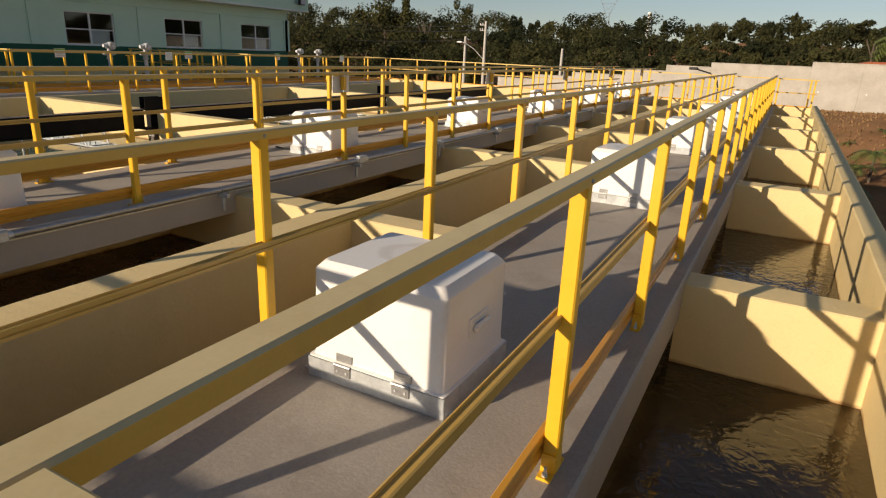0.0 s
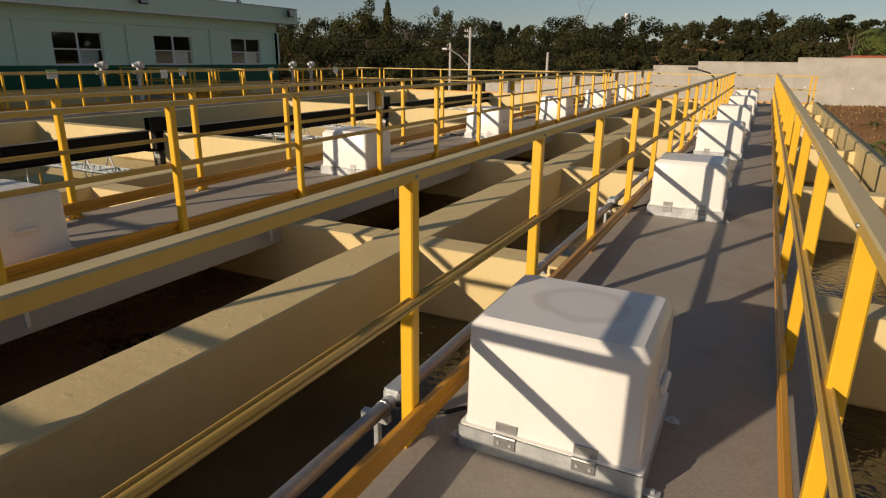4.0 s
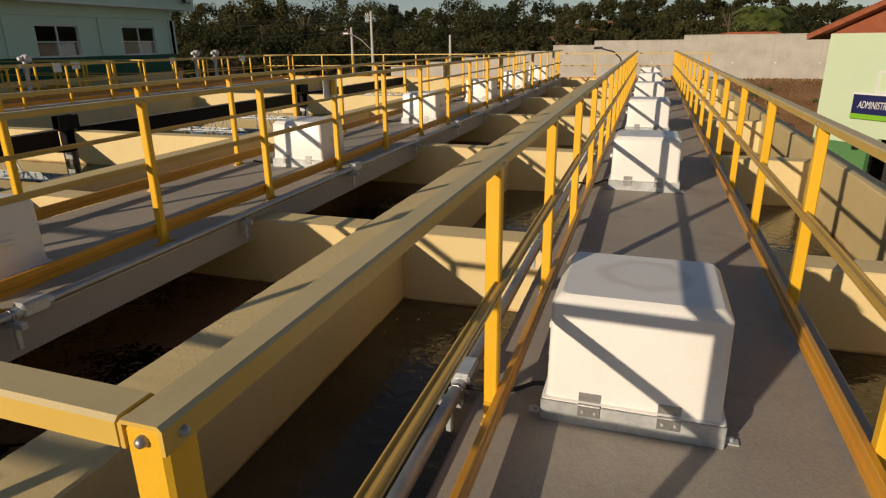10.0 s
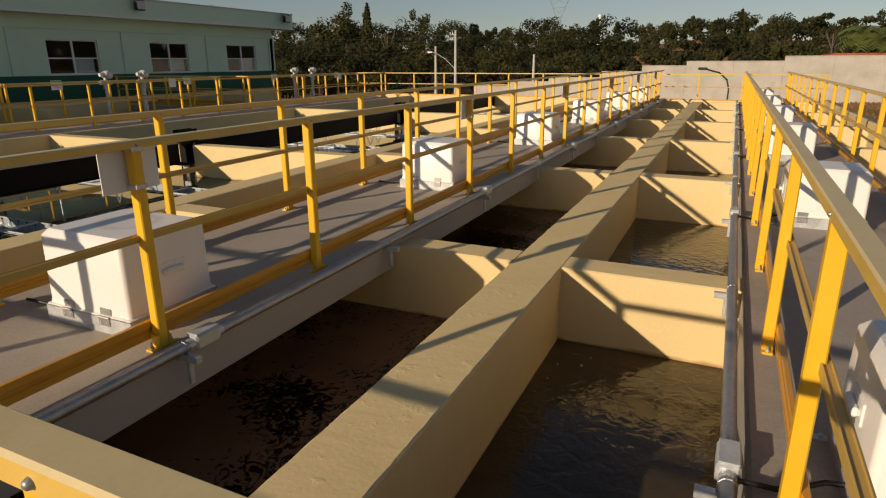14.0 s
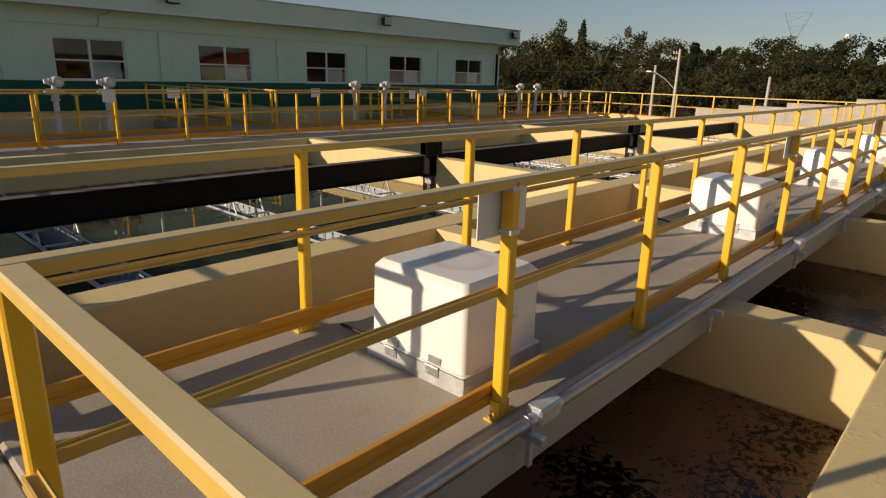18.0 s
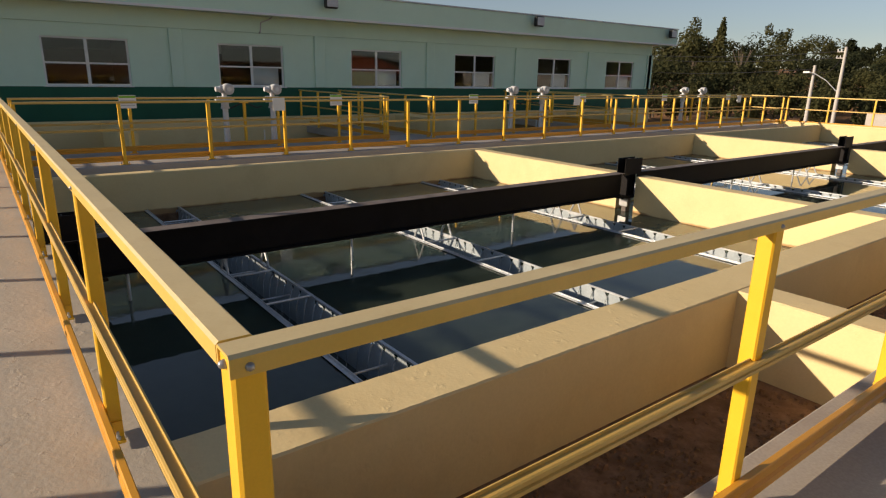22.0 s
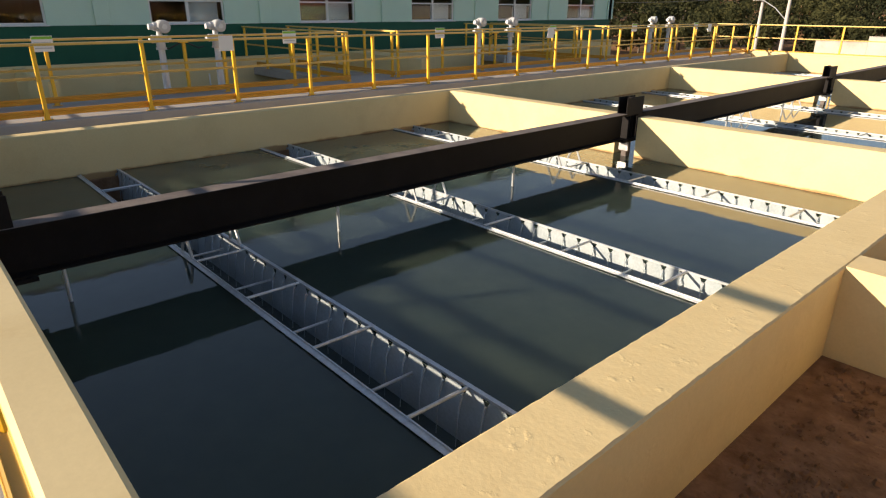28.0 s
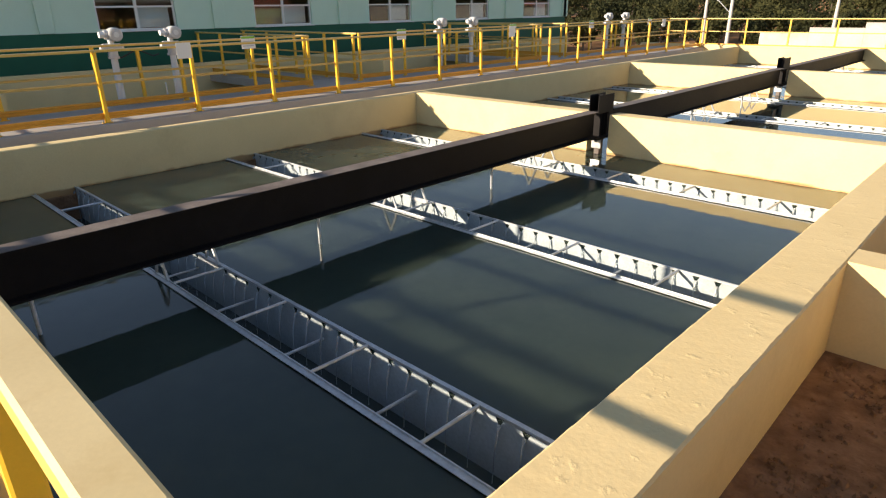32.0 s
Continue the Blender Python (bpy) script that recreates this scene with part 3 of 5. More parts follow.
def rail(a, b, posts, deck=0.0, inner=1, group="yellow guard rails", label="yellow fibreglass guard rail with a ribbed toe board", corner=(0, 0)):
    """A straight guard rail from a to b (x, y); posts: distances along it; inner: the side of the toe boards."""
    z0, z1 = deck if isinstance(deck, tuple) else (deck, deck)
    a, b = Vector((*a, z0)), Vector((*b, z1))
    d = (b - a).normalized()
    L = (b - a).length
    s = Vector((-d.y, d.x, 0)) * inner
    up = Vector((0, 0, 1))
    e = thing("guard_rail", a, label, "guard rail", group)
    o = Vector((0, 0, 0))
    w, h, t = 0.032, 0.040, 0.006
    cap = [(-w, HR - h), (-w, HR - 0.006), (-w + 0.006, HR), (w - 0.006, HR), (w, HR - 0.006), (w, HR - h), (w - t, HR - h), (w - t, HR - t), (-w + t, HR - t), (-w + t, HR - h)]
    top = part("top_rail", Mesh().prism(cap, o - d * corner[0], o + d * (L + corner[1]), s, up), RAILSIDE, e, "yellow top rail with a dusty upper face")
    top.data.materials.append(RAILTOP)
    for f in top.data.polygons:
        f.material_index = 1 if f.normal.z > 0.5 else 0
    mid = [(0.010, 0.606), (0.010, 0.642), (0.016, 0.644), (0.018, 0.636), (0.042, 0.636), (0.044, 0.644), (0.050, 0.642), (0.050, 0.630), (0.044, 0.627), (0.044, 0.621), (0.050, 0.618), (0.050, 0.606), (0.044, 0.604), (0.042, 0.612), (0.018, 0.612), (0.016, 0.604)]
    part("middle_rail", Mesh().prism(mid, o, d * L, s, up), MIDRAIL, e)
    z = 0.055
    half = [(0.060, z + 0.004), (0.060, z + 0.036), (0.049, z + 0.043), (0.049, z + 0.061), (0.060, z + 0.068), (0.060, z + 0.100)]
    toe = [(0.034, z), (0.056, z)] + half + [(0.056, z + 0.104), (0.034, z + 0.104)] + [(0.090 - a_, b_) for a_, b_ in reversed(half)]
    part("toe_board", Mesh().prism(toe, o, d * L, s, up), TOE, e, "ribbed orange-yellow toe board")
    if "post" not in bank:
        hw = 0.029
        bank["post"] = Mesh().box((-hw, -hw, 0.0), (hw, hw, HR - 0.008), 0.006).data("post", YELLOW)
        bank["shoe"] = Mesh().prism([(0.030, 0), (0.082, 0), (0.082, 0.012), (0.039, 0.012), (0.039, 0.085), (0.030, 0.085)], (0, -0.027, 0), (0, 0.027, 0), (1, 0, 0), (0, 0, 1)).data("shoe", YELLOW)
        bank["bolt"] = Mesh().tube([(0, 0, 0.008), (0, 0, 0.05)], 0.006, 8).tube([(0, 0, 0.012), (0, 0, 0.026)], 0.011, 6).data("bolt", GALV)
        bank["cap_bolt"] = Mesh().tube([(0, -0.040, 0), (0, -0.038, 0), (0, -0.031, 0), (0, 0.031, 0), (0, 0.038, 0), (0, 0.040, 0)], [0.003, 0.006, 0.0085, 0.0085, 0.006, 0.003], 10).data("cap_bolt", STEEL, True)
    yaw = math.atan2(d.y, d.x)
    for q in posts:
        p = part("post", bank["post"], None, e, at=d * q)
        p.rotation_euler.z = yaw
        for sx in (0, 1):
            part("shoe", bank["shoe"], None, p).rotation_euler.z = math.pi * sx
            part("bolt", bank["bolt"], None, p, at=(0.064 - 0.128 * sx, 0, 0.0))
        part("cap_bolt", bank["cap_bolt"], None, p, at=(0, 0, HR - 0.025))
        if q == 0.0:
            part("cap_bolt", bank["cap_bolt"], None, p, at=(0, 0, HR - 0.025)).rotation_euler.z = math.pi / 2
    return e


bank = {}
YP0, DP = 2.43, 1.52
RY = 0.70                                  # line of the front guard rails
along = [YP0 - RY + DP * k for k in range(17)]
W1L, W1R, W2L, W2R, W3X, W3B = -1.65, -0.22, -6.16, -4.70, -17.75, -19.35
for x, inner, dz, q in ((W1L, -1, D1, 0.02), (W1R, 1, D1, 0.0), (W2L, -1, D2, 0.02), (W2R, 1, D2, 0.08)):
    rail((x, RY), (x, END + 0.2), [0.0, along[0] + q] + along[1:], dz, inner, corner=(0.032, -0.034))
rail((W2R + 0.0355, RY), (W1L - 0.0355, RY), [1.0, 2.05], (D2, D1), -1)
rail((-21.0, RY), (W2L - 0.0355, RY), [14.82 - 1.82 - 1.68 * k for k in range(8)], (0.0, D2), -1)
rail((W1R + 0.0355, RY), (XR + 0.1, RY), [1.2], (D1, 0.0), -1)
rail((-20.0, -1.75), (2.1, -1.75), [0.4 + 1.55 * k for k in range(14)], 0.0, 1)
rail((W3X, W0 + 0.1), (W3X, END + 0.2), [0.0] + [1.57 + 1.555 * k for k in range(17)], D3, 1, corner=(0, -0.034))
BRIDGES = ((9.15, 10.60), (18.30, 19.75))
rail((W3B, W0 + 0.1), (W3B, BRIDGES[0][0]), [0.03] + [2.03 + 1.58 * k for k in range(4)] + [8.20], D3, -1)
rail((W3B, BRIDGES[0][1]), (W3B, BRIDGES[1][0]), [0.03] + [1.54 * k for k in range(1, 5)] + [7.67], D3, -1)
rail((W3B, BRIDGES[1][1]), (W3B, END + 0.2), [0.03] + [1.56 * k for k in range(1, 5)], D3, -1, corner=(0, -0.034))
rail((W3B, END + 0.2), (XR + 0.1, END + 0.2), [0.04 + 1.6 * k for k in range(13)] + [20.3, 20.44], D3, -1)

# ---- service along the walkways: conduits, junction boxes, brackets ----
def conduit(x, z, side, label):
    e = thing("conduit", (x, W0 + 0.1, z), label, "conduit", "galvanised conduits along the walkways")
    L = END - W0 - 0.3
    part("pipe", Mesh().tube([(0, 0, 0), (0, L, 0)], 0.033, 14), STEEL, e, "galvanised steel pipe", smooth=True)
    for k in (2, 5):
        part("coupling", Mesh().tube([(0, 2.4 + 3 * k, 0), (0, 2.5 + 3 * k, 0)], 0.038, 14), GALV, e, smooth=True)
    for k in range(6):
        y = 2.68 + P * k - W0 - 0.1
        b = part("junction_box", Mesh().box((-0.045, y - 0.09, -0.042), (0.045, y + 0.09, 0.048), 0.012), GALV, e, "grey cast junction box")
        part("lid", Mesh().box((-0.040, y - 0.084, 0.048), (0.040, y + 0.084, 0.056), 0.003), GALV, b)
        for q in (-1, 1):
            part("hub", Mesh().tube([(0, y + q * 0.085, 0), (0, y + q * 0.125, 0)], 0.034, 12), GALV, b, smooth=True)
    for k in range(12):
        y = 2.53 + 2.25 * k - W0 - 0.1
        s = Mesh().box((-0.03 if side > 0 else -0.11, y - 0.02, -0.072), (0.11 if side > 0 else 0.03, y + 0.02, -0.032), 0.003)
        br = part("strut", s, GALV, e, "galvanised channel strut")
        part("hanger", Mesh().box((side * 0.02, y - 0.016, -0.21), (side * 0.045, y + 0.016, -0.06), 0.003), GALV, br)
        part("clamp", Mesh().tube([(-0.032, y, -0.03), (-0.03, y, 0.012), (-0.012, y, 0.03), (0.012, y, 0.03), (0.03, y, 0.012), (0.032, y, -0.03)], 0.006, 6), STEEL, br)
    return e


conduit(-1.835, 0.02, -1, "galvanised conduit with junction boxes along the deck edge")
conduit(-4.56, 0.035, 1, "galvanised conduit with junction boxes along the slab edge")
tray = thing("cable_tray", (-4.598, W0, D2 + 0.002), "thin galvanised angle along the slab edge", "edge angle")
part("angle", Mesh().box((0.0, 0.05, -0.05), (0.006, END - W0, 0.004), 0.001).box((-0.05, 0.05, 0.0), (0.006, END - W0, 0.004), 0.001), GALV, tray)


# ---- white equipment covers on the walkways ----
def cover(at, group):
    """A white moulded hood, hinged on a galvanised frame."""
    e = thing("equipment_cover", at, "white moulded fibreglass cover hinged on a galvanised frame", "equipment cover", group)
    w, d, h0, h1 = 0.366, 0.66, 0.10, 0.572          # half width of the frame, depth, heights
    fr = Mesh()
    t = 0.006
    for a, b in (((-w, 0), (w, t)), ((-w, d - t), (w, d)), ((-w, 0), (-w + t, d)), ((w - t, 0), (w, d))):
        fr.box((a[0], a[1], 0.0), (b[0], b[1], h0), 0.001)
    fr.box((-w, 0, h0 - 0.004), (w, 0.045, h0), 0).box((-w, d - 0.045, h0 - 0.004), (w, d, h0), 0)
    frame_ob = part("base_frame", fr, GALV, e, "galvanised steel base frame")
    for x in (-w - 0.03, w + 0.03):
        for y in (0.06, d - 0.06):
            part("lug", Mesh().box((x - 0.03, y - 0.022, 0), (x + 0.03, y + 0.022, 0.007), 0.001).tube([(x, y, 0.0), (x, y, 0.022)], 0.010, 6), GALV, frame_ob)
    hood = bmesh.new()
    rows = ((h0 + 0.002, 0.002, 0.018), (h0 + 0.008, 0.002, 0.018), (h0 + 0.012, 0.015, 0.026), (h0 + 0.04, 0.018, 0.032), (h1 - 0.042, 0.022, 0.034),
            (h1 - 0.037, 0.024, 0.034), (h1 - 0.007, 0.050, 0.030), (h1, 0.058, 0.028), (h1, 0.068, 0.026), (h1, 0.12, 0.024))
    rings = []
    for z, ins, rad in rows:
        ring = []
        for cx, cy, a0 in ((w - ins - rad, d - ins - rad, 0), (-w + ins + rad, d - ins - rad, 90), (-w + ins + rad, ins + rad, 180), (w - ins - rad, ins + rad, 270)):
            for k in range(6):
                a = radians(a0 + 18 * k)
                ring.append(hood.verts.new((cx + rad * math.cos(a), cy + rad * math.sin(a), z)))
        rings.append(ring)
    for r0, r1 in zip(rings, rings[1:]):
        for k in range(24):
            hood.faces.new((r0[k], r0[(k + 1) % 24], r1[(k + 1) % 24], r1[k]))
    hood.faces.new(rings[-1])
    bmesh.ops.recalc_face_normals(hood, faces=hood.faces)
    me = bpy.data.meshes.new("hood")
    hood.to_mesh(me)
    hood.free()
    me.materials.append(HOOD)
    me.polygons.foreach_set("use_smooth", [True] * len(me.polygons))
    me.set_sharp_from_angle(angle=radians(35))
    hd = part("hood", me, None, e, "white gelcoat hood with rounded edges")
    for x in (-0.165, 0.150):
        hg = Mesh().box((x - 0.045, -0.006, h0 - 0.05), (x + 0.045, 0.0, h0 - 0.004), 0.001)
        hg.box((x - 0.045, 0.012, h0 + 0.004), (x + 0.045, 0.020, h0 + 0.05), 0.001)
        hg.tube([(x - 0.045, -0.003, h0 + 0.001), (x + 0.045, -0.003, h0 + 0.001)], 0.008, 8)
        hi = part("hinge", hg, STEEL, e, "steel butt hinge")
        for sx in (-0.025, 0.025):
            part("screw", Mesh().tube([(x + sx, -0.010, h0 - 0.028), (x + sx, -0.004, h0 - 0.028)], 0.006, 8), GALV, hi)
    for s in (-1, 1):
        pl = Mesh().box((s * (w - 0.030), 0.24, 0.28), (s * (w - 0.012), 0.44, 0.37), 0.003)
        hp = part("handle_plate", pl, WHITE, hd)
        part("grip", Mesh().box((s * (w - 0.014), 0.265, 0.300), (s * (w + 0.016), 0.415, 0.338), 0.010), WHITE, hp)
    pts = [(-w + 0.01, 0.20, 0.06), (-w - 0.06, 0.20, 0.05), (-w - 0.14, 0.18, 0.015), (-w - 0.22, 0.14, 0.012), (-w - 0.30, 0.11, 0.03), (-w - 0.36, 0.10, 0.035)]
    part("cable", Mesh().tube(pts, 0.011, 8), RUBBER, e, "black flexible cable", smooth=True)
    return e


first = cover((-1.08, 2.49, D1), "white covers on the walkway beside the outer channel")
for k in range(1, 6):
    copy_thing(first, pose(-1.08, 2.49 + P * k, D1))
second = cover((-5.28, 2.50, D2), "white covers on the walkway beside the settling tank")
for k in range(1, 6):
    copy_thing(second, pose(-5.28, 2.50 + P * k, D2))


# ---- name plates at the covers ----
def name_plate(x, y):
    e = thing("name_plate", (x, y, 0.80 + D2), "blank light grey plate hung on the guard rail post", "plate", "plates on the guard rails")
    part("panel", Mesh().box((-0.046, -0.17, 0.075), (-0.040, 0.17, 0.325), 0.001), SIGNWHITE, e)
    for z in (0.10, 0.29):
        part("clip", Mesh().box((-0.042, -0.034, z - 0.012), (0.034, 0.034, z + 0.012), 0.002), GALV, e)
    return e


for k in range(6):
    name_plate(W2R, YP0 + DP * 3 * k + (0.08 if k == 0 else 0.0))

# ---- settling tank: black beam, columns, troughs ----
BX, BT, COL0 = -11.9, 0.0, 0.92
beam = thing("steel_beam", (BX, W0, BT), "long black painted steel beam spanning the settling tank", "beam")
sec = [(-0.10, 0), (0.10, 0), (0.10, -0.018), (0.012, -0.022), (0.012, -0.375), (0.10, -0.382), (0.10, -0.40), (-0.10, -0.40), (-0.10, -0.382), (-0.012, -0.375), (-0.012, -0.022), (-0.10, -0.018)]
for y0, y1 in ((0.0, 8.46), (8.92, 17.46), (17.92, END - W0)):
    g = part("girder", Mesh().prism(sec, (0, y0, 0), (0, y1, 0), (1, 0, 0), (0, 0, 1)), BLACK, beam)
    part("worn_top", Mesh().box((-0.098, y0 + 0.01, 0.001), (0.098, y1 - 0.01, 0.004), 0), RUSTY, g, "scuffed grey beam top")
for y in (COL0, 9.5, 18.5):
    c = thing("steel_column", (BX, y + 0.0, -2.2), "short black H-section steel column under the beam", "column", "columns of the beam")
    for x_ in (-0.085, 0.075):
        part("cap_plate", Mesh().box((x_, -0.23, 2.17), (x_ + 0.012, 0.23, 2.45), 0.002), BLACK, c)
    part("web", Mesh().box((-0.073, -0.006, 1.80), (0.075, 0.006, 2.44), 0.001), BLACK, c)
    for y_ in (-0.095, 0.083):
        part("flange", Mesh().box((-0.075, y_, 1.80), (0.075, y_ + 0.012, 2.20), 0.001), BLACK, c)
    part("seat_plate", Mesh().box((-0.13, -0.30, 1.765), (0.13, 0.30, 1.80), 0.002), BLACK, c)
    part("stem", Mesh().box((-0.045, -0.06, 0), (0.045, 0.06, 1.765), 0.004), RUSTY, c, "weathered brown stem")
    part("bolt_plate", Mesh().box((-0.085, -0.085, 1.60), (0.085, -0.062, 1.74), 0.002), STEEL, c)
for k in range(9):
    y = (1.4, 3.95, 6.7)[k % 3] + 9.0 * (k // 3)
    r = thing("hanger_rod", (BX + 0.06, y, BT - 0.40), "thin galvanised rod hanging from the beam into water", "rod", "rods under the beam")
    part("rod", Mesh().tube([(0, 0, 0), (0, 0, -0.60)], 0.016, 8), GALV, r, smooth=True)

TZ, NOTCH = -0.665, 0.1925
SETTLED = -0.695                            # water level in the settling tank
TW = 0.48
TROUGHS = [(y0 + 9.0 * k, y0 + 9.0 * k + TW) for k in range(3) for y0 in (2.47, 5.22, 8.03)]
TX0, TX1 = -16.17, -7.84


def notched_plate(y, t=0.005):
    """An upright plate whose upper edge is cut by V notches."""
    m = Mesh()
    L = TX1 - TX0
    zb, zn, zt = -0.60, -0.085, -0.02
    m.box((0, y - t / 2, zb), (L, y + t / 2, zn), 0)
    n = int(L / NOTCH)
    for k in range(n):
        x0, x1 = k * NOTCH, (k + 1) * NOTCH if k < n - 1 else L
        lo0, lo1 = x0, x1
        hi0, hi1 = x0 + 0.034, x1 - 0.034
        v = [(lo0, y - t / 2, zn), (lo1, y - t / 2, zn), (hi1, y - t / 2, zt), (hi0, y - t / 2, zt)]
        v += [(a, y + t / 2, c) for a, b, c in v]
        m.add(v, [(0, 1, 2, 3), (7, 6, 5, 4), (0, 3, 7, 4), (1, 5, 6, 2), (3, 2, 6, 7)])
    return m


def trough(y0):
    """A collecting trough across the tank: two notched plates, a bottom, flanges and ties."""
    e = thing("collecting_trough", (TX0, y0, TZ), "galvanised collecting trough with V-notched weir plates", "trough", "troughs in the settling tank")
    L, w = TX1 - TX0, TW
    for y in (0.0, w):
        p = part("weir_plate", notched_plate(y), WEIR, e, "V-notched galvanised weir plate")
        s = -1 if y == 0 else 1
        part("flange", Mesh().box((0, y - 0.004, -0.022), (L, y + s * 0.045, -0.014), 0.002).box((0, y - s * 0.004, -0.022), (L, y + s * 0.004, 0.0), 0.001), GALV, p)
        part("lower_bar", Mesh().box((0, y + s * 0.005, -0.095), (L, y + s * 0.022, -0.070), 0.004), GALV, p)
    part("bottom", Mesh().box((0, 0, -0.60), (L, w, -0.59), 0), GALV, e)
    part("end_plate", Mesh().box((0.0, 0.01, -0.58), (0.05, w - 0.01, -0.10), 0.004), DIRT, e, "rust-stained plate at the outlet")
    for y, s in ((0.0, 1), (w, -1)):
        st = Mesh()
        for k in range(int(L / NOTCH)):
            x = k * NOTCH
            o = x + 0.006 * math.sin(k * 2.3)
            st.tube([(o, y + s * 0.006, -0.062), (o, y + s * 0.022, -0.085), (o + 0.004, y + s * 0.040, -0.14), (o + 0.002, y + s * 0.056, -0.24), (o, y + s * 0.068, -0.455)], [0.014, 0.012, 0.008, 0.004, 0.003], 5)
        tagged(part("overflow", st, STREAM, e, smooth=True), "thin water streams falling from the notches", kind="stuff")
    for k in range(7):
        x = 7.336 - 1.045 * k
        part("tie_bar", Mesh().tube([(x, 0.0, -0.012), (x + 0.01, w, -0.012)], 0.013, 8), GALV, e, smooth=True)
        part("lower_tie", Mesh().tube([(x - 0.55, 0.0, -0.17), (x - 0.54, w, -0.17)], 0.012, 8), GALV, e, smooth=True)
        part("brace", Mesh().box((x + 0.01, w + 0.010, -0.10), (x + 0.028, w + 0.022, -0.01), 0.001), GALV, e)
    bx = BX - TX0
    for y in (0.0, w):
        for q in (-0.29,):
            for a, b in ((-0.13, 0.0), (0.13, 0.0)):
                part("hanger_strut", Mesh().tube([(bx + q + a, y, -0.02), (bx + q, y, 0.245)], 0.016, 6), GALV, e, "galvanised inclined hanger strut")
            part("hanger_strap", Mesh().box((bx + q - 0.15, y - 0.012, -0.05), (bx + q + 0.15, y + 0.012, 0.0), 0.004), GALV, e)
    return e


tr = trough(TROUGHS[0][0])
for y0, y1 in TROUGHS[1:]:
    copy_thing(tr, pose(TX0, y0, TZ))

edges = [W0] + [v for y0, y1 in TROUGHS for v in (y0, y1)] + [END]
for k, (a, b) in enumerate(zip(edges[0::2], edges[1::2])):
    structure("water_decanter_%d" % (k + 1), B((-16.18, a, SETTLED - 0.5), (-7.83, b, SETTLED)), WATER_GREEN, "still dark green reflecting settling water", "water")
for k, (y0, y1) in enumerate(TROUGHS):
    structure("water_trough_%d" % (k + 1), B((TX0, y0 + 0.004, -1.25), (TX1, y1 - 0.004, -1.12)), WATER_SHALLOW, "shallow clear water running in a trough", "water")

# ---- walkway beside the building: actuators, plates, bridges ----
def actuator(y):
    e = thing("valve_actuator", (-19.75, y, D3), "grey electric valve actuator on a round pedestal", "valve actuator", "valve actuators")
    part("base_plate", Mesh().tube([(0, 0, 0), (0, 0, 0.02)], 0.14, 16), GREYPAINT, e)
    part("pedestal", Mesh().tube([(0, 0, 0.02), (0, 0, 0.86)], [0.072, 0.060], 16), PALEPAINT, e, "pale grey pedestal tube", smooth=True)
    part("flange", Mesh().tube([(0, 0, 0.86), (0, 0, 0.90)], 0.10, 16), GREYPAINT, e)
    g = part("gear_housing", Mesh().tube([(0, 0, 0.90), (0, 0, 1.02), (0, 0, 1.06)], [0.085, 0.085, 0.06], 16).tube([(0, -0.16, 1.06), (0, 0.15, 1.06)], 0.075, 16), GREYPAINT, e, smooth=True)
    for q in (-0.21, 0.15):
        part("end_cap", Mesh().tube([(0, q, 1.06), (0, q + 0.05, 1.06)], 0.058, 14), PALEPAINT, g, "pale end cap", smooth=True)
    part("neck", Mesh().tube([(0, 0, 1.12), (0, 0, 1.22)], 0.055, 14), PALEPAINT, e, smooth=True)
    u = part("control_head", Mesh().tube([(0.0, -0.10, 1.29), (0.0, 0.08, 1.29)], 0.078, 16).tube([(-0.07, 0.075, 1.29), (0.11, 0.075, 1.29), (0.13, 0.075, 1.29)], [0.125, 0.125, 0.105], 20), GREYPAINT, e, "round grey control head", smooth=True)
    part("motor_cap", Mesh().tube([(0, -0.19, 1.29), (0, -0.10, 1.29)], [0.055, 0.062], 14), PALEPAINT, u, "pale motor cap", smooth=True)
    part("dial", Mesh().tube([(0.13, 0.075, 1.29), (0.15, 0.075, 1.29)], 0.05, 14), PALEPAINT, u, smooth=True)
    return e


a0 = actuator(5.02)
for y in (6.15, 13.9, 15.25, 23.2, 24.5):
    copy_thing(a0, pose(-19.75, y, D3))


def rail_sign(x, y, w=0.32, stripe=True):
    e = thing("rail_sign", (x, y, 0.92 + D3), "small white sign plate with a green stripe on the rail", "sign", "signs on the rails")
    pl = part("plate", Mesh().box((0.05, -w / 2, 0), (0.056, w / 2, 0.26), 0.001), SIGNWHITE, e)
    if stripe:
        part("stripe", Mesh().box((0.056, -w / 2 + 0.005, 0.205), (0.059, w / 2 - 0.005, 0.25), 0), SIGNGREEN, pl)
        for k in range(3):
            part("text_bar", Mesh().box((0.056, -w / 2 + 0.03, 0.05 + 0.045 * k), (0.0585, w / 2 - 0.03 - 0.04 * (k % 2), 0.068 + 0.045 * k), 0), GREYPAINT, pl)
    part("clip", Mesh().box((-0.03, -0.03, 0.06), (0.05, 0.03, 0.09), 0.002), GALV, e)
    return e


for y in (2.92, 7.6, 12.0, 16.7, 21.3, 25.8):
    rail_sign(W3B, y)
for y in (5.47, 14.6, 23.7):
    rail_sign(W3X, y, 0.26, False)

for y0, y1 in BRIDGES:
    structure("bridge_%d" % round(y0), B((-25.0, y0 - 0.08, D3 - 0.2), (-20.4, y1 + 0.08, D3), 0.01), DECK, "grey concrete bridge to the building", "walkway")
    for y, s in ((y0, 1), (y1, -1)):
        rail((-24.95, y), (W3B - 0.033, y), [0.1, 1.4, 2.8, 4.2, 5.4], D3, s, label="yellow guard rail of the bridge to the building")


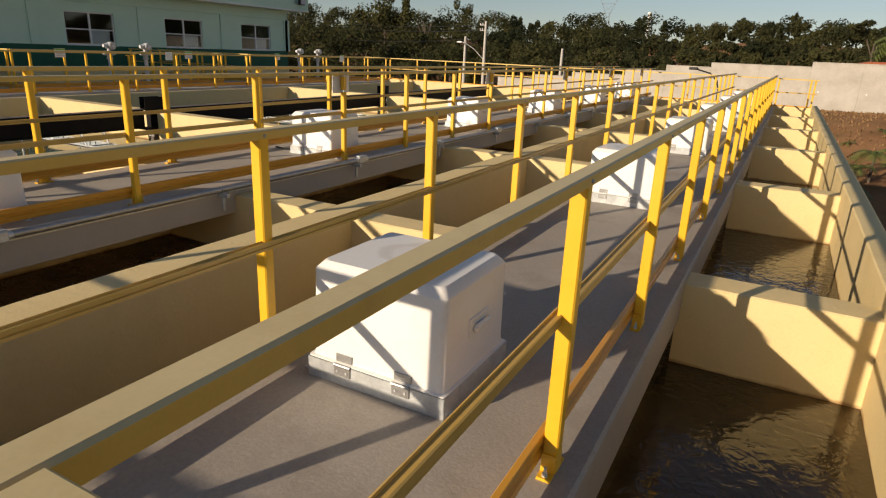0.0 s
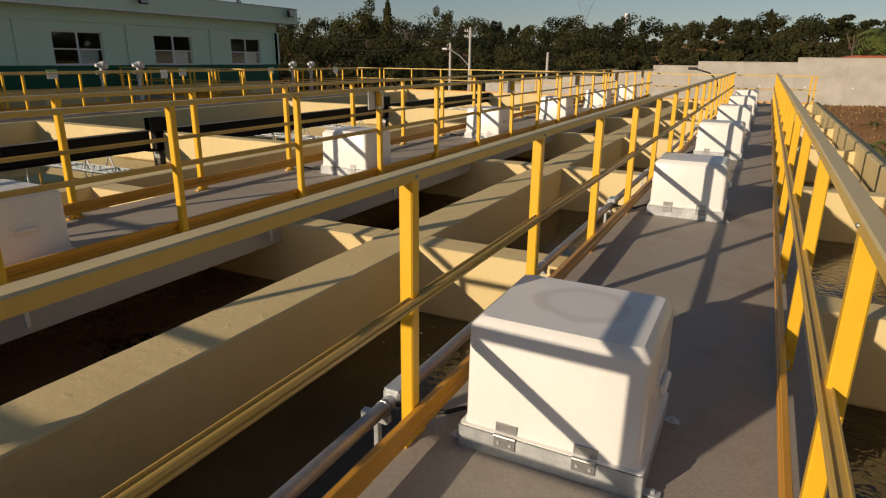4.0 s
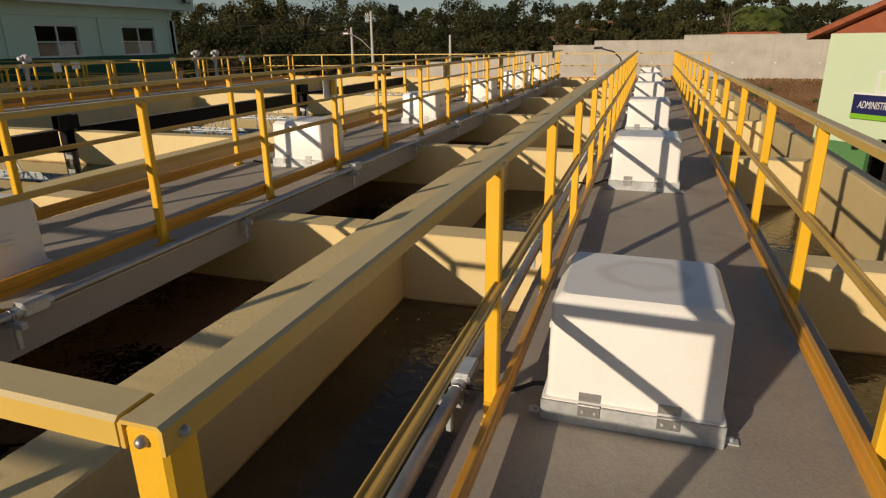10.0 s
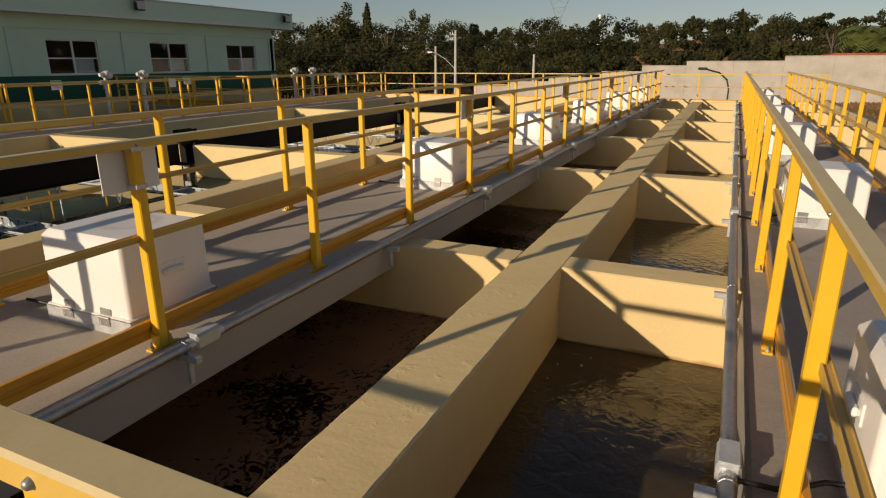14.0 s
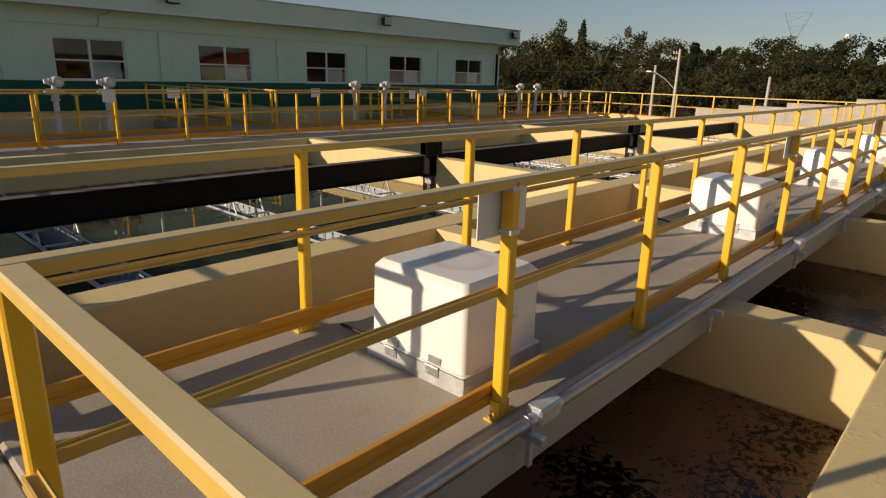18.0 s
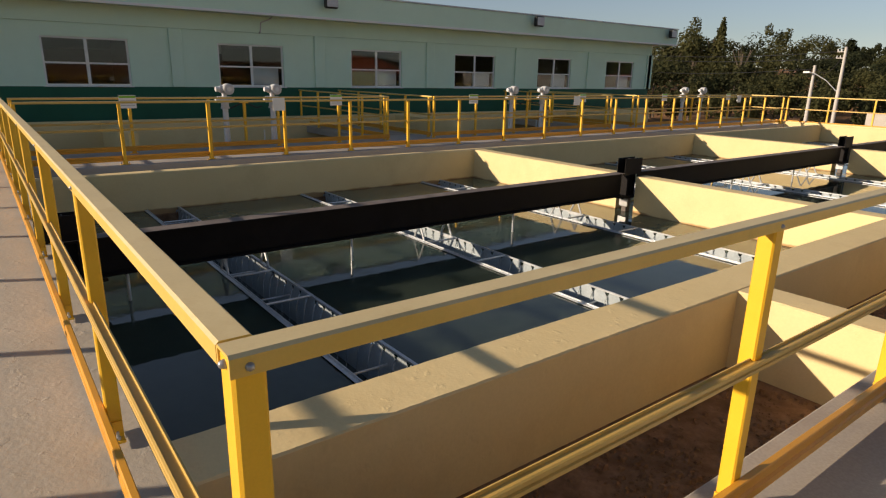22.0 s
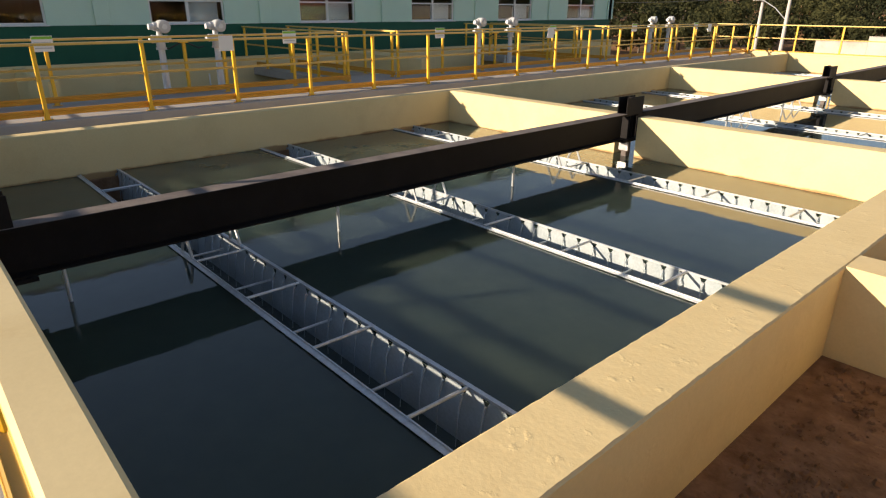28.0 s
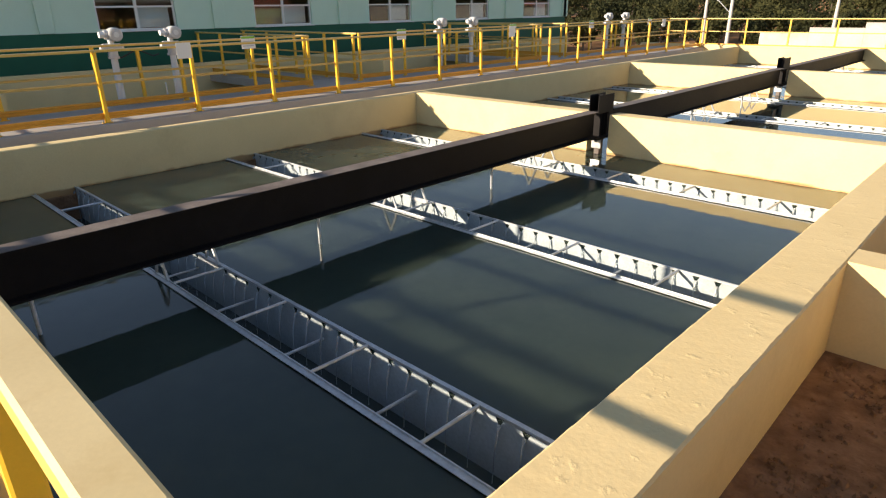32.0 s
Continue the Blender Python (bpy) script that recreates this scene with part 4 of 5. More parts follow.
def cable_post(y):
    e = thing("cable_post", (-19.72, y, D3), "short yellow post carrying black actuator cables", "post", "posts between the actuators")
    part("post", Mesh().box((-0.03, -0.03, 0), (0.03, 0.03, 0.98), 0.005), YELLOW, e)
    part("cap", Mesh().box((-0.05, -0.09, 0.98), (0.05, 0.09, 1.0), 0.004), YELLOW, e)
    for s in (-1, 1):
        part("cable", Mesh().tube([(0, s * 0.05, 0.985), (0, s * 0.17, 0.93), (-0.01, s * 0.30, 0.87), (-0.02, s * 0.42, 0.90)], 0.014, 8), RUBBER, e, smooth=True)


for y in (5.45, 14.57, 23.85):
    cable_post(y)
    fp = thing("floor_conduit", (-19.6, y - 0.25, D3), "thin galvanised conduit along the deck between the actuators", "conduit", "floor conduits")
    part("pipe", Mesh().tube([(0, 0, 0.03), (0, 0.62, 0.03), (-0.12, 0.70, 0.03), (-0.12, 0.70, 0.35)], 0.017, 8), GALV, fp, smooth=True)
    for q in (0.12, 0.52):
        part("clamp", Mesh().box((-0.03, q - 0.012, 0.0), (0.03, q + 0.012, 0.05), 0.004), GALV, fp)
wall("wall_intake_near", (-20.65, W0, -5.6), (-20.4, END, D3 - 0.01))
structure("pit_floor", B((-25.0, -12, -5.6), (-20.65, 30, -1.0)), DECK, "grey concrete yard beside the building", "yard")
for y in (3.2, 12.6, 21.6):
    wall("wall_intake_%d" % round(y), (-24.3, y - 0.1, -1.0), (-20.65, y + 0.1, 0.18))
wall("wall_intake_far", (-24.5, W0, -1.0), (-24.3, END, 0.2))

# ---- long mint green building ----
FX = -25.0
WZ0, WZ1 = 1.10, 2.37
WP = 4.555                                 # pitch of its windows
WINS = [(2.03 + WP * k, 4.12 + WP * k) for k in range(-3, 6)]
Y0, Y1 = -13.0, 28.2
house = thing("long_building", (FX, 7, -5.4), "long mint green single-storey building with a dark green base band", "building")


def hp(name, a, b, mat, label="", c=0.0):
    o = Vector(house.location)
    return part(name, B(Vector(a) - o, Vector(b) - o, c), mat, house, label)


hp("lower_wall", (FX - 0.2, Y0, -5.4), (FX, Y1, 0.15), INTERIOR, "pale lower wall")
hp("green_band", (FX - 0.2, Y0, 0.15), (FX + 0.004, Y1, 1.08), DKGREEN, "dark green painted band")
hp("sill_band", (FX - 0.2, Y0, 1.08), (FX, Y1, WZ0), MINT)
hp("head_band", (FX - 0.2, Y0, WZ1), (FX, Y1, 3.23), MINT)
hp("ring_beam", (FX, Y0, 2.72), (FX + 0.05, Y1, 3.23), MINT, "", 0.01)
ya = Y0
for k, (a, b) in enumerate(WINS):
    hp("wall_pier", (FX - 0.2, ya, WZ0), (FX, a, WZ1), MINT)
    ya = b
hp("wall_pier", (FX - 0.2, ya, WZ0), (FX, Y1, WZ1), MINT)
for k in range(-3, 6):
    y = 5.2 + WP * k
    hp("pilaster", (FX, y, 1.084), (FX + 0.06, y + 0.36, 2.72), MINT, "", 0.01)
hp("pilaster", (FX, Y1 - 0.3, 1.084), (FX + 0.06, Y1, 2.72), MINT, "", 0.01)
hp("end_wall", (FX - 10, Y1 - 0.2, -5.4), (FX - 0.2, Y1, 3.23), MINT)
hp("end_wall", (FX - 10, Y0, -5.4), (FX - 0.2, Y0 + 0.2, 3.23), MINT)
# unseen back wall, toned dark for indoor shade; gaps between piers let daylight in
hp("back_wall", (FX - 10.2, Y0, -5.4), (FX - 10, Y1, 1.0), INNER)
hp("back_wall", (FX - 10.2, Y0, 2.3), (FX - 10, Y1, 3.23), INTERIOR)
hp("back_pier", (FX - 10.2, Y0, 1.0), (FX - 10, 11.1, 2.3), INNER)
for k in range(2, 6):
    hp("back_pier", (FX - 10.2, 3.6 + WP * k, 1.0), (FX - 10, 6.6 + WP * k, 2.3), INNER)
hp("inner_ceiling", (FX - 10, Y0 + 0.2, 2.9), (FX - 0.2, Y1 - 0.2, 2.96), ALU)
hp("inner_floor", (FX - 10, Y0 + 0.2, 0.0), (FX - 0.2, Y1 - 0.2, 0.1), DECK)
# partitions carry the same shade-dark colour, so the panes look dark
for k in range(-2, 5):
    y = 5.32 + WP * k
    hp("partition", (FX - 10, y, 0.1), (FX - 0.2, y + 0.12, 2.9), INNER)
hp("eave_soffit", (FX - 10.4, Y0 - 0.4, 3.23), (FX + 0.5, Y1 + 0.85, 3.28), ALU, "pale soffit under the eave")
fa = hp("fascia", (FX + 0.5, Y0 - 0.5, 3.20), (FX + 0.72, Y1 + 1.0, 3.96), MINT, "deep mint green fascia", 0.01)
hp("fascia", (FX - 10.4, Y1 + 0.85, 3.20), (FX + 0.5, Y1 + 1.0, 3.96), MINT, "", 0.01)
hp("drip_ledge", (FX + 0.72, Y0 - 0.5, 3.20), (FX + 0.77, Y1 + 1.0, 3.27), ALU, "", 0.005)
hp("coping", (FX + 0.46, Y0 - 0.5, 3.96), (FX + 0.76, Y1 + 1.02, 4.01), GREYPAINT, "grey metal coping", 0.005)
hp("roof", (FX - 10.4, Y0 - 0.4, 3.32), (FX + 0.5, Y1 + 0.85, 3.42), CONCRETE)


def window(y0, y1, k):
    e = thing("window", (FX - 0.08, y0, WZ0), "white aluminium window with four panes", "window", "windows of the long building", "structure")
    w, h = y1 - y0, WZ1 - WZ0
    fr = 0.05
    for a, b in (((0, 0), (w, fr)), ((0, h - fr), (w, h)), ((0, fr), (fr, h - fr)), ((w - fr, fr), (w, h - fr)), ((w / 2 - 0.04, fr), (w / 2 + 0.04, h - fr)),
                 ((fr, h * 0.45), (w / 2 - 0.04, h * 0.45 + 0.05)), ((w / 2 + 0.04, h * 0.45), (w - fr, h * 0.45 + 0.05))):
        part("frame_bar", Mesh().box((-0.03, a[0], a[1]), (0.03, b[0], b[1]), 0.004), ALU, e)
    part("sill", Mesh().box((0.03, -0.05, -0.03), (0.14, w + 0.05, 0.0), 0.005), ALU, e)
    for i in (0, 1):
        for z0, z1 in ((fr, h * 0.45), (h * 0.45 + 0.05, h - fr)):
            g = part("pane", Mesh().box((-0.004, fr if i == 0 else w / 2 + 0.04, z0), (0.002, w / 2 - 0.04 if i == 0 else w - fr, z1), 0), GLASS, e)
            g.visible_shadow = False
    if k >= 4:
        b = part("blind", Mesh().box((-0.16, w * 0.52, 0.06), (-0.15, w * 0.95, h * 0.46), 0), SIGNWHITE, e, "pale paper behind the lower pane")
    return e


for k, (a, b) in enumerate(WINS):
    window(a, b, k)


def floodlight(y):
    e = thing("floodlight", (FX + 0.76, y, 3.72), "small dark floodlight on the fascia", "floodlight", "floodlights on the building")
    part("body", Mesh().box((0.10, -0.22, -0.19), (0.30, 0.22, 0.20), 0.04), RUBBER, e)
    part("glass", Mesh().box((0.302, -0.19, -0.15), (0.312, 0.19, 0.16), 0.002), GREYPAINT, e)
    part("bracket", Mesh().box((0, -0.03, -0.04), (0.11, 0.03, 0.04), 0.002), GALV, e)


for y in (0.7, 9.95, 19.2, 28.4):
    floodlight(y)

vp = thing("vent_pipe", (FX + 0.05, 7.9, 3.02), "short bent grey pipe under the eave", "pipe")
part("pipe", Mesh().tube([(0, 0, -0.30), (0.10, 0, -0.26), (0.12, 0.02, 0.0), (0.14, 0.30, 0.12), (0.3, 0.34, 0.20)], 0.022, 8), GREYPAINT, vp, smooth=True)

# ---- concrete boundary wall with stepped top ----
STEPS = [(-40, -26.0, -2.0), (-26.0, -22.2, -0.85), (-22.2, -18.3, -0.4), (-18.3, -13.3, 0.0), (-13.3, -9.75, 0.55), (-9.75, -6.05, 1.05), (-6.05, 1.5, 1.42), (1.5, 30.0, 1.80)]
bw = thing("boundary_wall", (0, 60, -1.8), "raw grey concrete boundary wall stepping down the slope", "boundary wall")
for a, b, z in STEPS[1:]:
    L = b - a
    n = max(1, round(L / 3.8))
    for k in range(n):
        part("panel", Mesh().box((a + L * k / n + 0.002, 0, -6), (a + L * (k + 1) / n - 0.002, 0.2, z + 1.8), 0.01), CONCRETE, bw)
    part("coping", Mesh().box((a, -0.03, z + 1.8), (b, 0.23, z + 1.86), 0.01), CONCRETE, bw)
for k in range(5):
    part("tie_hole", Mesh().tube([(-1 + 3.3 * k, -0.012, 1.35), (-1 + 3.3 * k, 0.0, 1.35)], 0.06, 10), SIGNWHITE, bw, "pale mortar plug")

# ---- administration house ----
adm = thing("administration_house", (6.2, 32, -5.4), "pale green house with a dark green base and red roof", "house")
adm.rotation_euler.z = radians(-50)


def ap(name, a, b, mat, label="", c=0.0, parent=None):
    o = Vector((6.2, 32, -5.4))
    return part(name, B(Vector(a) - o, Vector(b) - o, c), mat, parent or adm, label)


HX0, HX1, HT = 6.2, 12.3, 1.68
ap("front_wall", (HX0, 32, -2.76), (9.1, 32.25, HT), PALEGREEN)
ap("front_wall", (9.1, 32, -2.45), (HX1, 32.25, -0.60), PALEGREEN)
ap("front_wall", (9.1, 32, 0.25), (HX1, 32.25, HT), PALEGREEN)
ap("front_wall", (9.9, 32, -0.65), (HX1, 32.25, 0.22), PALEGREEN)
ap("front_wall", (11.2, 32, -2.76), (HX1, 32.25, -2.55), PALEGREEN)
ap("base_band", (HX0 - 0.01, 31.99, -5.5), (8.75, 32.25, -2.76), LEAFGREEN, "green painted base")
ap("base_band", (11.2, 31.99, -5.5), (HX1, 32.25, -2.76), LEAFGREEN)
ap("side_wall", (HX0, 32.25, -5.5), (HX0 + 0.25, 44, HT), PALEGREEN)
ap("side_wall", (HX1 - 0.25, 32.25, -5.5), (HX1, 44, HT), PALEGREEN)
ap("inner_back", (HX0 + 0.25, 36, -5.5), (HX1, 36.2, HT), DARK)
ap("window_pane", (8.64, 32.1, -0.62), (9.86, 32.12, 0.19), GLASS)
for a, b in (((8.6, -0.65), (9.9, -0.58)), ((8.6, 0.15), (9.9, 0.22)), ((8.6, -0.58), (8.68, 0.15)), ((9.82, -0.58), (9.9, 0.15))):
    ap("window_frame", (a[0], 31.97, a[1]), (b[0], 32.1, b[1]), ALU)
gb = Mesh()
gb.add([(0.0, 0.02, 7.08), (6.1, 0.02, 7.08), (3.05, 0.02, 8.30), (0.0, 0.22, 7.08), (6.1, 0.22, 7.08), (3.05, 0.22, 8.30)], [(0, 1, 2), (5, 4, 3), (0, 2, 5, 3), (2, 1, 4, 5), (1, 0, 3, 4)])
part("gable", gb, TILE, adm, "brick red gable")
rf = Mesh()
for x0 in (-0.75, 6.85):
    rf.add([(x0, -0.5, 6.84), (3.05, -0.5, 8.36), (3.05, 12.4, 8.36), (x0, 12.4, 6.84), (x0, -0.5, 7.0), (3.05, -0.5, 8.52), (3.05, 12.4, 8.52), (x0, 12.4, 7.0)],
           [(0, 1, 2, 3), (7, 6, 5, 4), (0, 4, 5, 1), (3, 2, 6, 7), (0, 3, 7, 4)])
part("roof", rf, TILE, adm, "red clay tile roof")
for k in range(36):
    y = -0.45 + 0.36 * k
    part("roof_rib", Mesh().tube([(-0.78, y, 7.02), (3.0, y, 8.53)], 0.05, 6), TILE, adm)
sb = ap("sign_board", (7.8, 31.90, -1.72), (11.2, 31.97, -0.64), SIGNBLUE, "navy blue sign board")
ap("sign_strip", (7.8, 31.885, -0.74), (11.2, 31.90, -0.64), SIGNWHITE, "", 0, sb)
ap("sign_stripe", (7.8, 31.885, -1.72), (10.0, 31.90, -1.52), SIGNGREEN, "lime stripe", 0, sb)
ap("sign_strip", (10.05, 31.885, -1.72), (11.2, 31.90, -1.64), SIGNWHITE, "", 0, sb)
cu = bpy.data.curves.new("lettering", "FONT")
cu.body = "ADMINISTRAÇÃO"
cu.size, cu.extrude, cu.shear = 0.42, 0.004, 0.25
cu.materials.append(SIGNWHITE)
tx = new("lettering", cu)
tx.parent = adm
tx.matrix_basis = Matrix.Translation((8.05 - 6.2, 31.885 - 32, -1.28 + 5.4)) @ Matrix.Rotation(radians(90), 4, "X") @ Matrix.Diagonal((0.55, 1, 1, 1))
ap("wall_lamp", (8.15, 31.85, -3.0), (8.4, 32, -2.55), RUBBER, "dark wall lamp", 0.02)

# ---- parked pickup ----
car = thing("pickup_truck", (10.6, 25.8, -5.4), "black pickup truck parked by the house", "car")
bd = Mesh()
prof = [(-2.5, 0.45), (-2.5, 1.0), (-0.4, 1.05), (-0.1, 1.55), (1.1, 1.62), (1.7, 1.1), (2.5, 0.98), (2.55, 0.45)]
bd.prism(prof, (0, -0.85, 0), (0, 0.85, 0), (1, 0, 0), (0, 0, 1))
CARPAINT = plain("black_car_paint", (0.01, 0.01, 0.012), 0.15)
part("body", bd, CARPAINT, car)
part("windscreen", Mesh().prism([(0, 0), (0.45, -0.4), (0.47, -0.38), (0.02, 0.02)], (1.18, -0.7, 1.57), (1.18, 0.7, 1.57), (1, 0, 0), (0, 0, 1)), GREYPAINT, car)
for x in (-1.6, 1.6):
    for y in (-0.86, 0.66):
        wl = part("wheel", Mesh().tube([(x, y, 0.36), (x, y + 0.2, 0.36)], 0.36, 20), RUBBER, car)
        part("rim", Mesh().tube([(x, y - 0.01, 0.36), (x, y + 0.21, 0.36)], 0.2, 14), STEEL, wl)
TAIL = plain("red_tail_lamp", (0.5, 0.01, 0.01), 0.2)
part("tail_lamp", Mesh().box((-2.53, -0.82, 0.7), (-2.48, -0.68, 1.0), 0.01), TAIL, car)
part("tail_lamp", Mesh().box((-2.53, 0.68, 0.7), (-2.48, 0.82, 1.0), 0.01), TAIL, car)

# ---- poles, wires, gooseneck lamp ----
def pole(x, y, top, arms=True, lamp=False):
    z0 = ground_height(x, y)
    e = thing("utility_pole", (x, y, z0), "pale concrete utility pole with crossarms", "utility pole", "utility poles")
    h = top - z0
    part("shaft", Mesh().tube([(0, 0, -0.3), (0, 0, h)], [0.22, 0.13], 10), POLE, e, smooth=True)
    if arms:
        for z in (h - 0.5, h - 1.1):
            a = part("crossarm", Mesh().box((-0.75, -0.05, z), (0.12, 0.05, z + 0.08), 0.01), POLE, e)
            for q in (-0.7, -0.4):
                part("insulator", Mesh().tube([(q, 0, z + 0.1), (q, 0, z + 0.28)], 0.05, 8), SIGNWHITE, a)
    if lamp:
        part("lamp_arm", Mesh().tube([(0, 0, h - 4.4), (-1.2, -0.3, h - 3.2), (-2.3, -0.5, h - 2.55), (-2.8, -0.6, h - 2.45)], 0.045, 8), GALV, e)
        part("lamp_head", Mesh().box((-3.35, -0.75, h - 2.52), (-2.7, -0.5, h - 2.34), 0.04), SIGNWHITE, e)
    return e


pole(-32.4, 70, 5.0, True, True)
pole(-35.0, 70, 3.25, False)
pole(-22.8, 70, 2.25, False)
for k, (a, b) in enumerate((((-32.4, 70, 4.6), (-90, 95, 7.5)), ((-32.4, 70, 4.0), (-90, 95, 6.9)), ((-35.0, 70, 2.9), (-90, 92, 4.6)), ((-32.4, 70, 4.5), (-35, 70, 3.1)))):
    a, b = Vector(a), Vector(b)
    pts = [a.lerp(b, i / 12) - Vector((0, 0, 1.2 * 4 * (i / 12) * (1 - i / 12))) for i in range(13)]
    w = thing("power_line", a, "thin dark sagging power line between poles", "wire", "power lines")
    part("wire", Mesh().tube([p - a for p in pts], 0.03, 5), RUBBER, w)
gl = thing("gooseneck_lamp", (-2.2, END + 0.22, TOP), "thin dark gooseneck lamp behind the end rail", "lamp")
part("neck", Mesh().tube([(0, 0, 0), (0, 0, 0.5), (-0.1, 0, 0.85), (-0.4, 0, 1.12), (-0.9, 0, 1.25)], 0.03, 8), RUBBER, gl)
part("head", Mesh().box((-1.2, -0.09, 1.22), (-0.85, 0.09, 1.32), 0.03), RUBBER, gl)

# ---- woods ----
LEAF = bpy.data.materials.new("mixed_foliage")
LEAF.use_nodes = True
lt = LEAF.node_tree
lp = lt.nodes["Principled BSDF"]
lp.inputs["Roughness"].default_value = 0.95
lp.inputs["Specular IOR Level"].default_value = 0.15
lg = lt.nodes.new("ShaderNodeNewGeometry")
lr = lt.nodes.new("ShaderNodeValToRGB")
lr.color_ramp.elements[0].color = (0.048, 0.055, 0.030, 1)
lr.color_ramp.elements[1].color = (0.100, 0.100, 0.052, 1)
lt.links.new(lg.outputs["Random Per Island"], lr.inputs[0])
ln = lt.nodes.new("ShaderNodeTexNoise")
ln.inputs["Scale"].default_value = 0.07
lt.links.new(lg.outputs["Position"], ln.inputs["Vector"])
lm = lt.nodes.new("ShaderNodeMix")
lm.data_type, lm.blend_type = "RGBA", "MULTIPLY"
lm.inputs[0].default_value = 1.0
lt.links.new(lr.outputs[0], lm.inputs[6])
l2 = lt.nodes.new("ShaderNodeValToRGB")
l2.color_ramp.elements[0].position, l2.color_ramp.elements[1].position = 0.35, 0.65
l2.color_ramp.elements[0].color, l2.color_ramp.elements[1].color = (0.50, 0.58, 0.55, 1), (1.35, 1.28, 0.92, 1)
lt.links.new(ln.outputs["Fac"], l2.inputs[0])
lt.links.new(l2.outputs[0], lm.inputs[7])
lt.links.new(lm.outputs[2], lp.inputs["Base Color"])
ltr = lt.nodes.new("ShaderNodeBsdfTranslucent")
lt.links.new(lm.outputs[2], ltr.inputs["Color"])
lmx = lt.nodes.new("ShaderNodeMixShader")
lmx.inputs[0].default_value = 0.5
lt.links.new(lp.outputs[0], lmx.inputs[1])
lt.links.new(ltr.outputs[0], lmx.inputs[2])
lt.links.new(lmx.outputs[0], lt.nodes["Material Output"].inputs["Surface"])
BARK = surface("grey_brown_bark", (0.09, 0.07, 0.05), (0.14, 0.11, 0.08), 3, 0.9, 0, 0.3, 15)
rng = np.random.default_rng(7)


def leaf_clumps(centres, radii, count, size):
    """Vertices of many small bent leaf clumps scattered in the outer shell of ellipsoids."""
    idx = rng.integers(0, len(centres), count)
    d = rng.normal(size=(count, 3))
    d /= np.linalg.norm(d, axis=1)[:, None]
    rad = radii[idx] * (0.55 + 0.5 * rng.random(count))[:, None]
    c = centres[idx] + d * rad
    n = d + 0.7 * rng.normal(size=(count, 3)) + np.array((0, 0, 0.4))
    n /= np.linalg.norm(n, axis=1)[:, None]
    a = np.cross(n, rng.normal(size=(count, 3)))
    a /= np.linalg.norm(a, axis=1)[:, None]
    b = np.cross(n, a)
    s = (size * (0.5 + rng.random(count)))[:, None]
    q = np.stack([c - a * s, c - b * s * 0.6 - n * s * 0.15, c + a * s, c + b * s * 0.6 - n * s * 0.15], 1)
    return q.reshape(-1, 3)


def crown_blobs(x, y, z, h, w, kind):
    k = int(rng.integers(5, 9))
    if kind == "tall":
        cs = np.array([(x + rng.normal() * w * 0.12, y + rng.normal() * w * 0.12, z + h * (0.35 + 0.6 * i / k)) for i in range(k)])
        rs = np.array([(w * 0.32 * (1.15 - i / k), w * 0.32 * (1.15 - i / k), h * 0.13) for i in range(k)])
    else:
        cs = np.array([(x + rng.normal() * w * 0.26, y + rng.normal() * w * 0.26, z + h * (0.42 + 0.42 * rng.random())) for i in range(k)])
        rs = np.array([(w * (0.24 + 0.14 * rng.random()),) * 2 + (h * (0.14 + 0.08 * rng.random()),) for i in range(k)])
    return cs, rs


def quads(pts):
    n = len(pts) // 4
    me = bpy.data.meshes.new("leaves")
    me.from_pydata(pts.tolist(), [], np.arange(4 * n).reshape(-1, 4).tolist())
    me.materials.append(LEAF)
    return me


def woods():
    leaves, trunks = [], Mesh()
    rows = ((84, 4.4, 4.0, 6.5), (93, 4.8, 4.5, 7), (104, 5.2, 5, 8), (117, 5.6, 5, 8.5), (132, 6, 5.5, 9), (149, 6.5, 6, 9.5),
            (168, 7, 6, 10), (190, 7.5, 6.5, 10.5), (215, 8, 7, 11), (243, 8.5, 7, 11.5), (272, 9, 7.5, 12))
    for row, (r, step, h0, h1) in enumerate(rows):
        cnt = 1250 - 3 * r + 26 * row
        a = -78.0
        while a < (125 if row in (0, 2, 4) else 48):
            a += math.degrees(step / r) * (0.7 + 0.6 * rng.random())
            rr = r * (0.95 + 0.1 * rng.random())
            x, y = rr * math.sin(radians(a)) - 4, rr * math.cos(radians(a))
            if y < 64 and -40 < x < 55:
                continue
            z = ground_height(x, y)
            h = (h0 + (h1 - h0) * rng.random()) * (0.85 + 0.75 * noise.noise(Vector((x * 0.045, y * 0.045, 3.0))))
            h *= 1.0 - 0.30 * max(0.0, min(1.0, (x + 30) / 40))
            h *= 1.0 + 0.22 * max(0.0, min(1.0, (-a - 5) / 30))
            kind = "tall" if rng.random() < 0.14 else "round"
            h *= 1.25 if kind == "tall" else 1.0
            w = h * (0.62 + 0.3 * rng.random())
            cs, rs = crown_blobs(x, y, z, h, w, kind)
            leaves.append(leaf_clumps(cs, rs, max(cnt, 420), 0.14 + r / 1050))
            if r < 140:
                trunks.tube([(x, y, z - 0.3), (x + 0.1, y, z + h * 0.6)], [0.16, 0.07], 6, False)
    ob = part("woods", quads(np.concatenate(leaves)), None)
    tagged(ob, "dense dark green mixed woods on the hillside", "woods", "", "stuff")
    tk = part("wood_trunks", trunks, BARK)
    tagged(tk, "slim grey brown trunks at the edge of the woods", "trunks", "", "stuff")


woods()


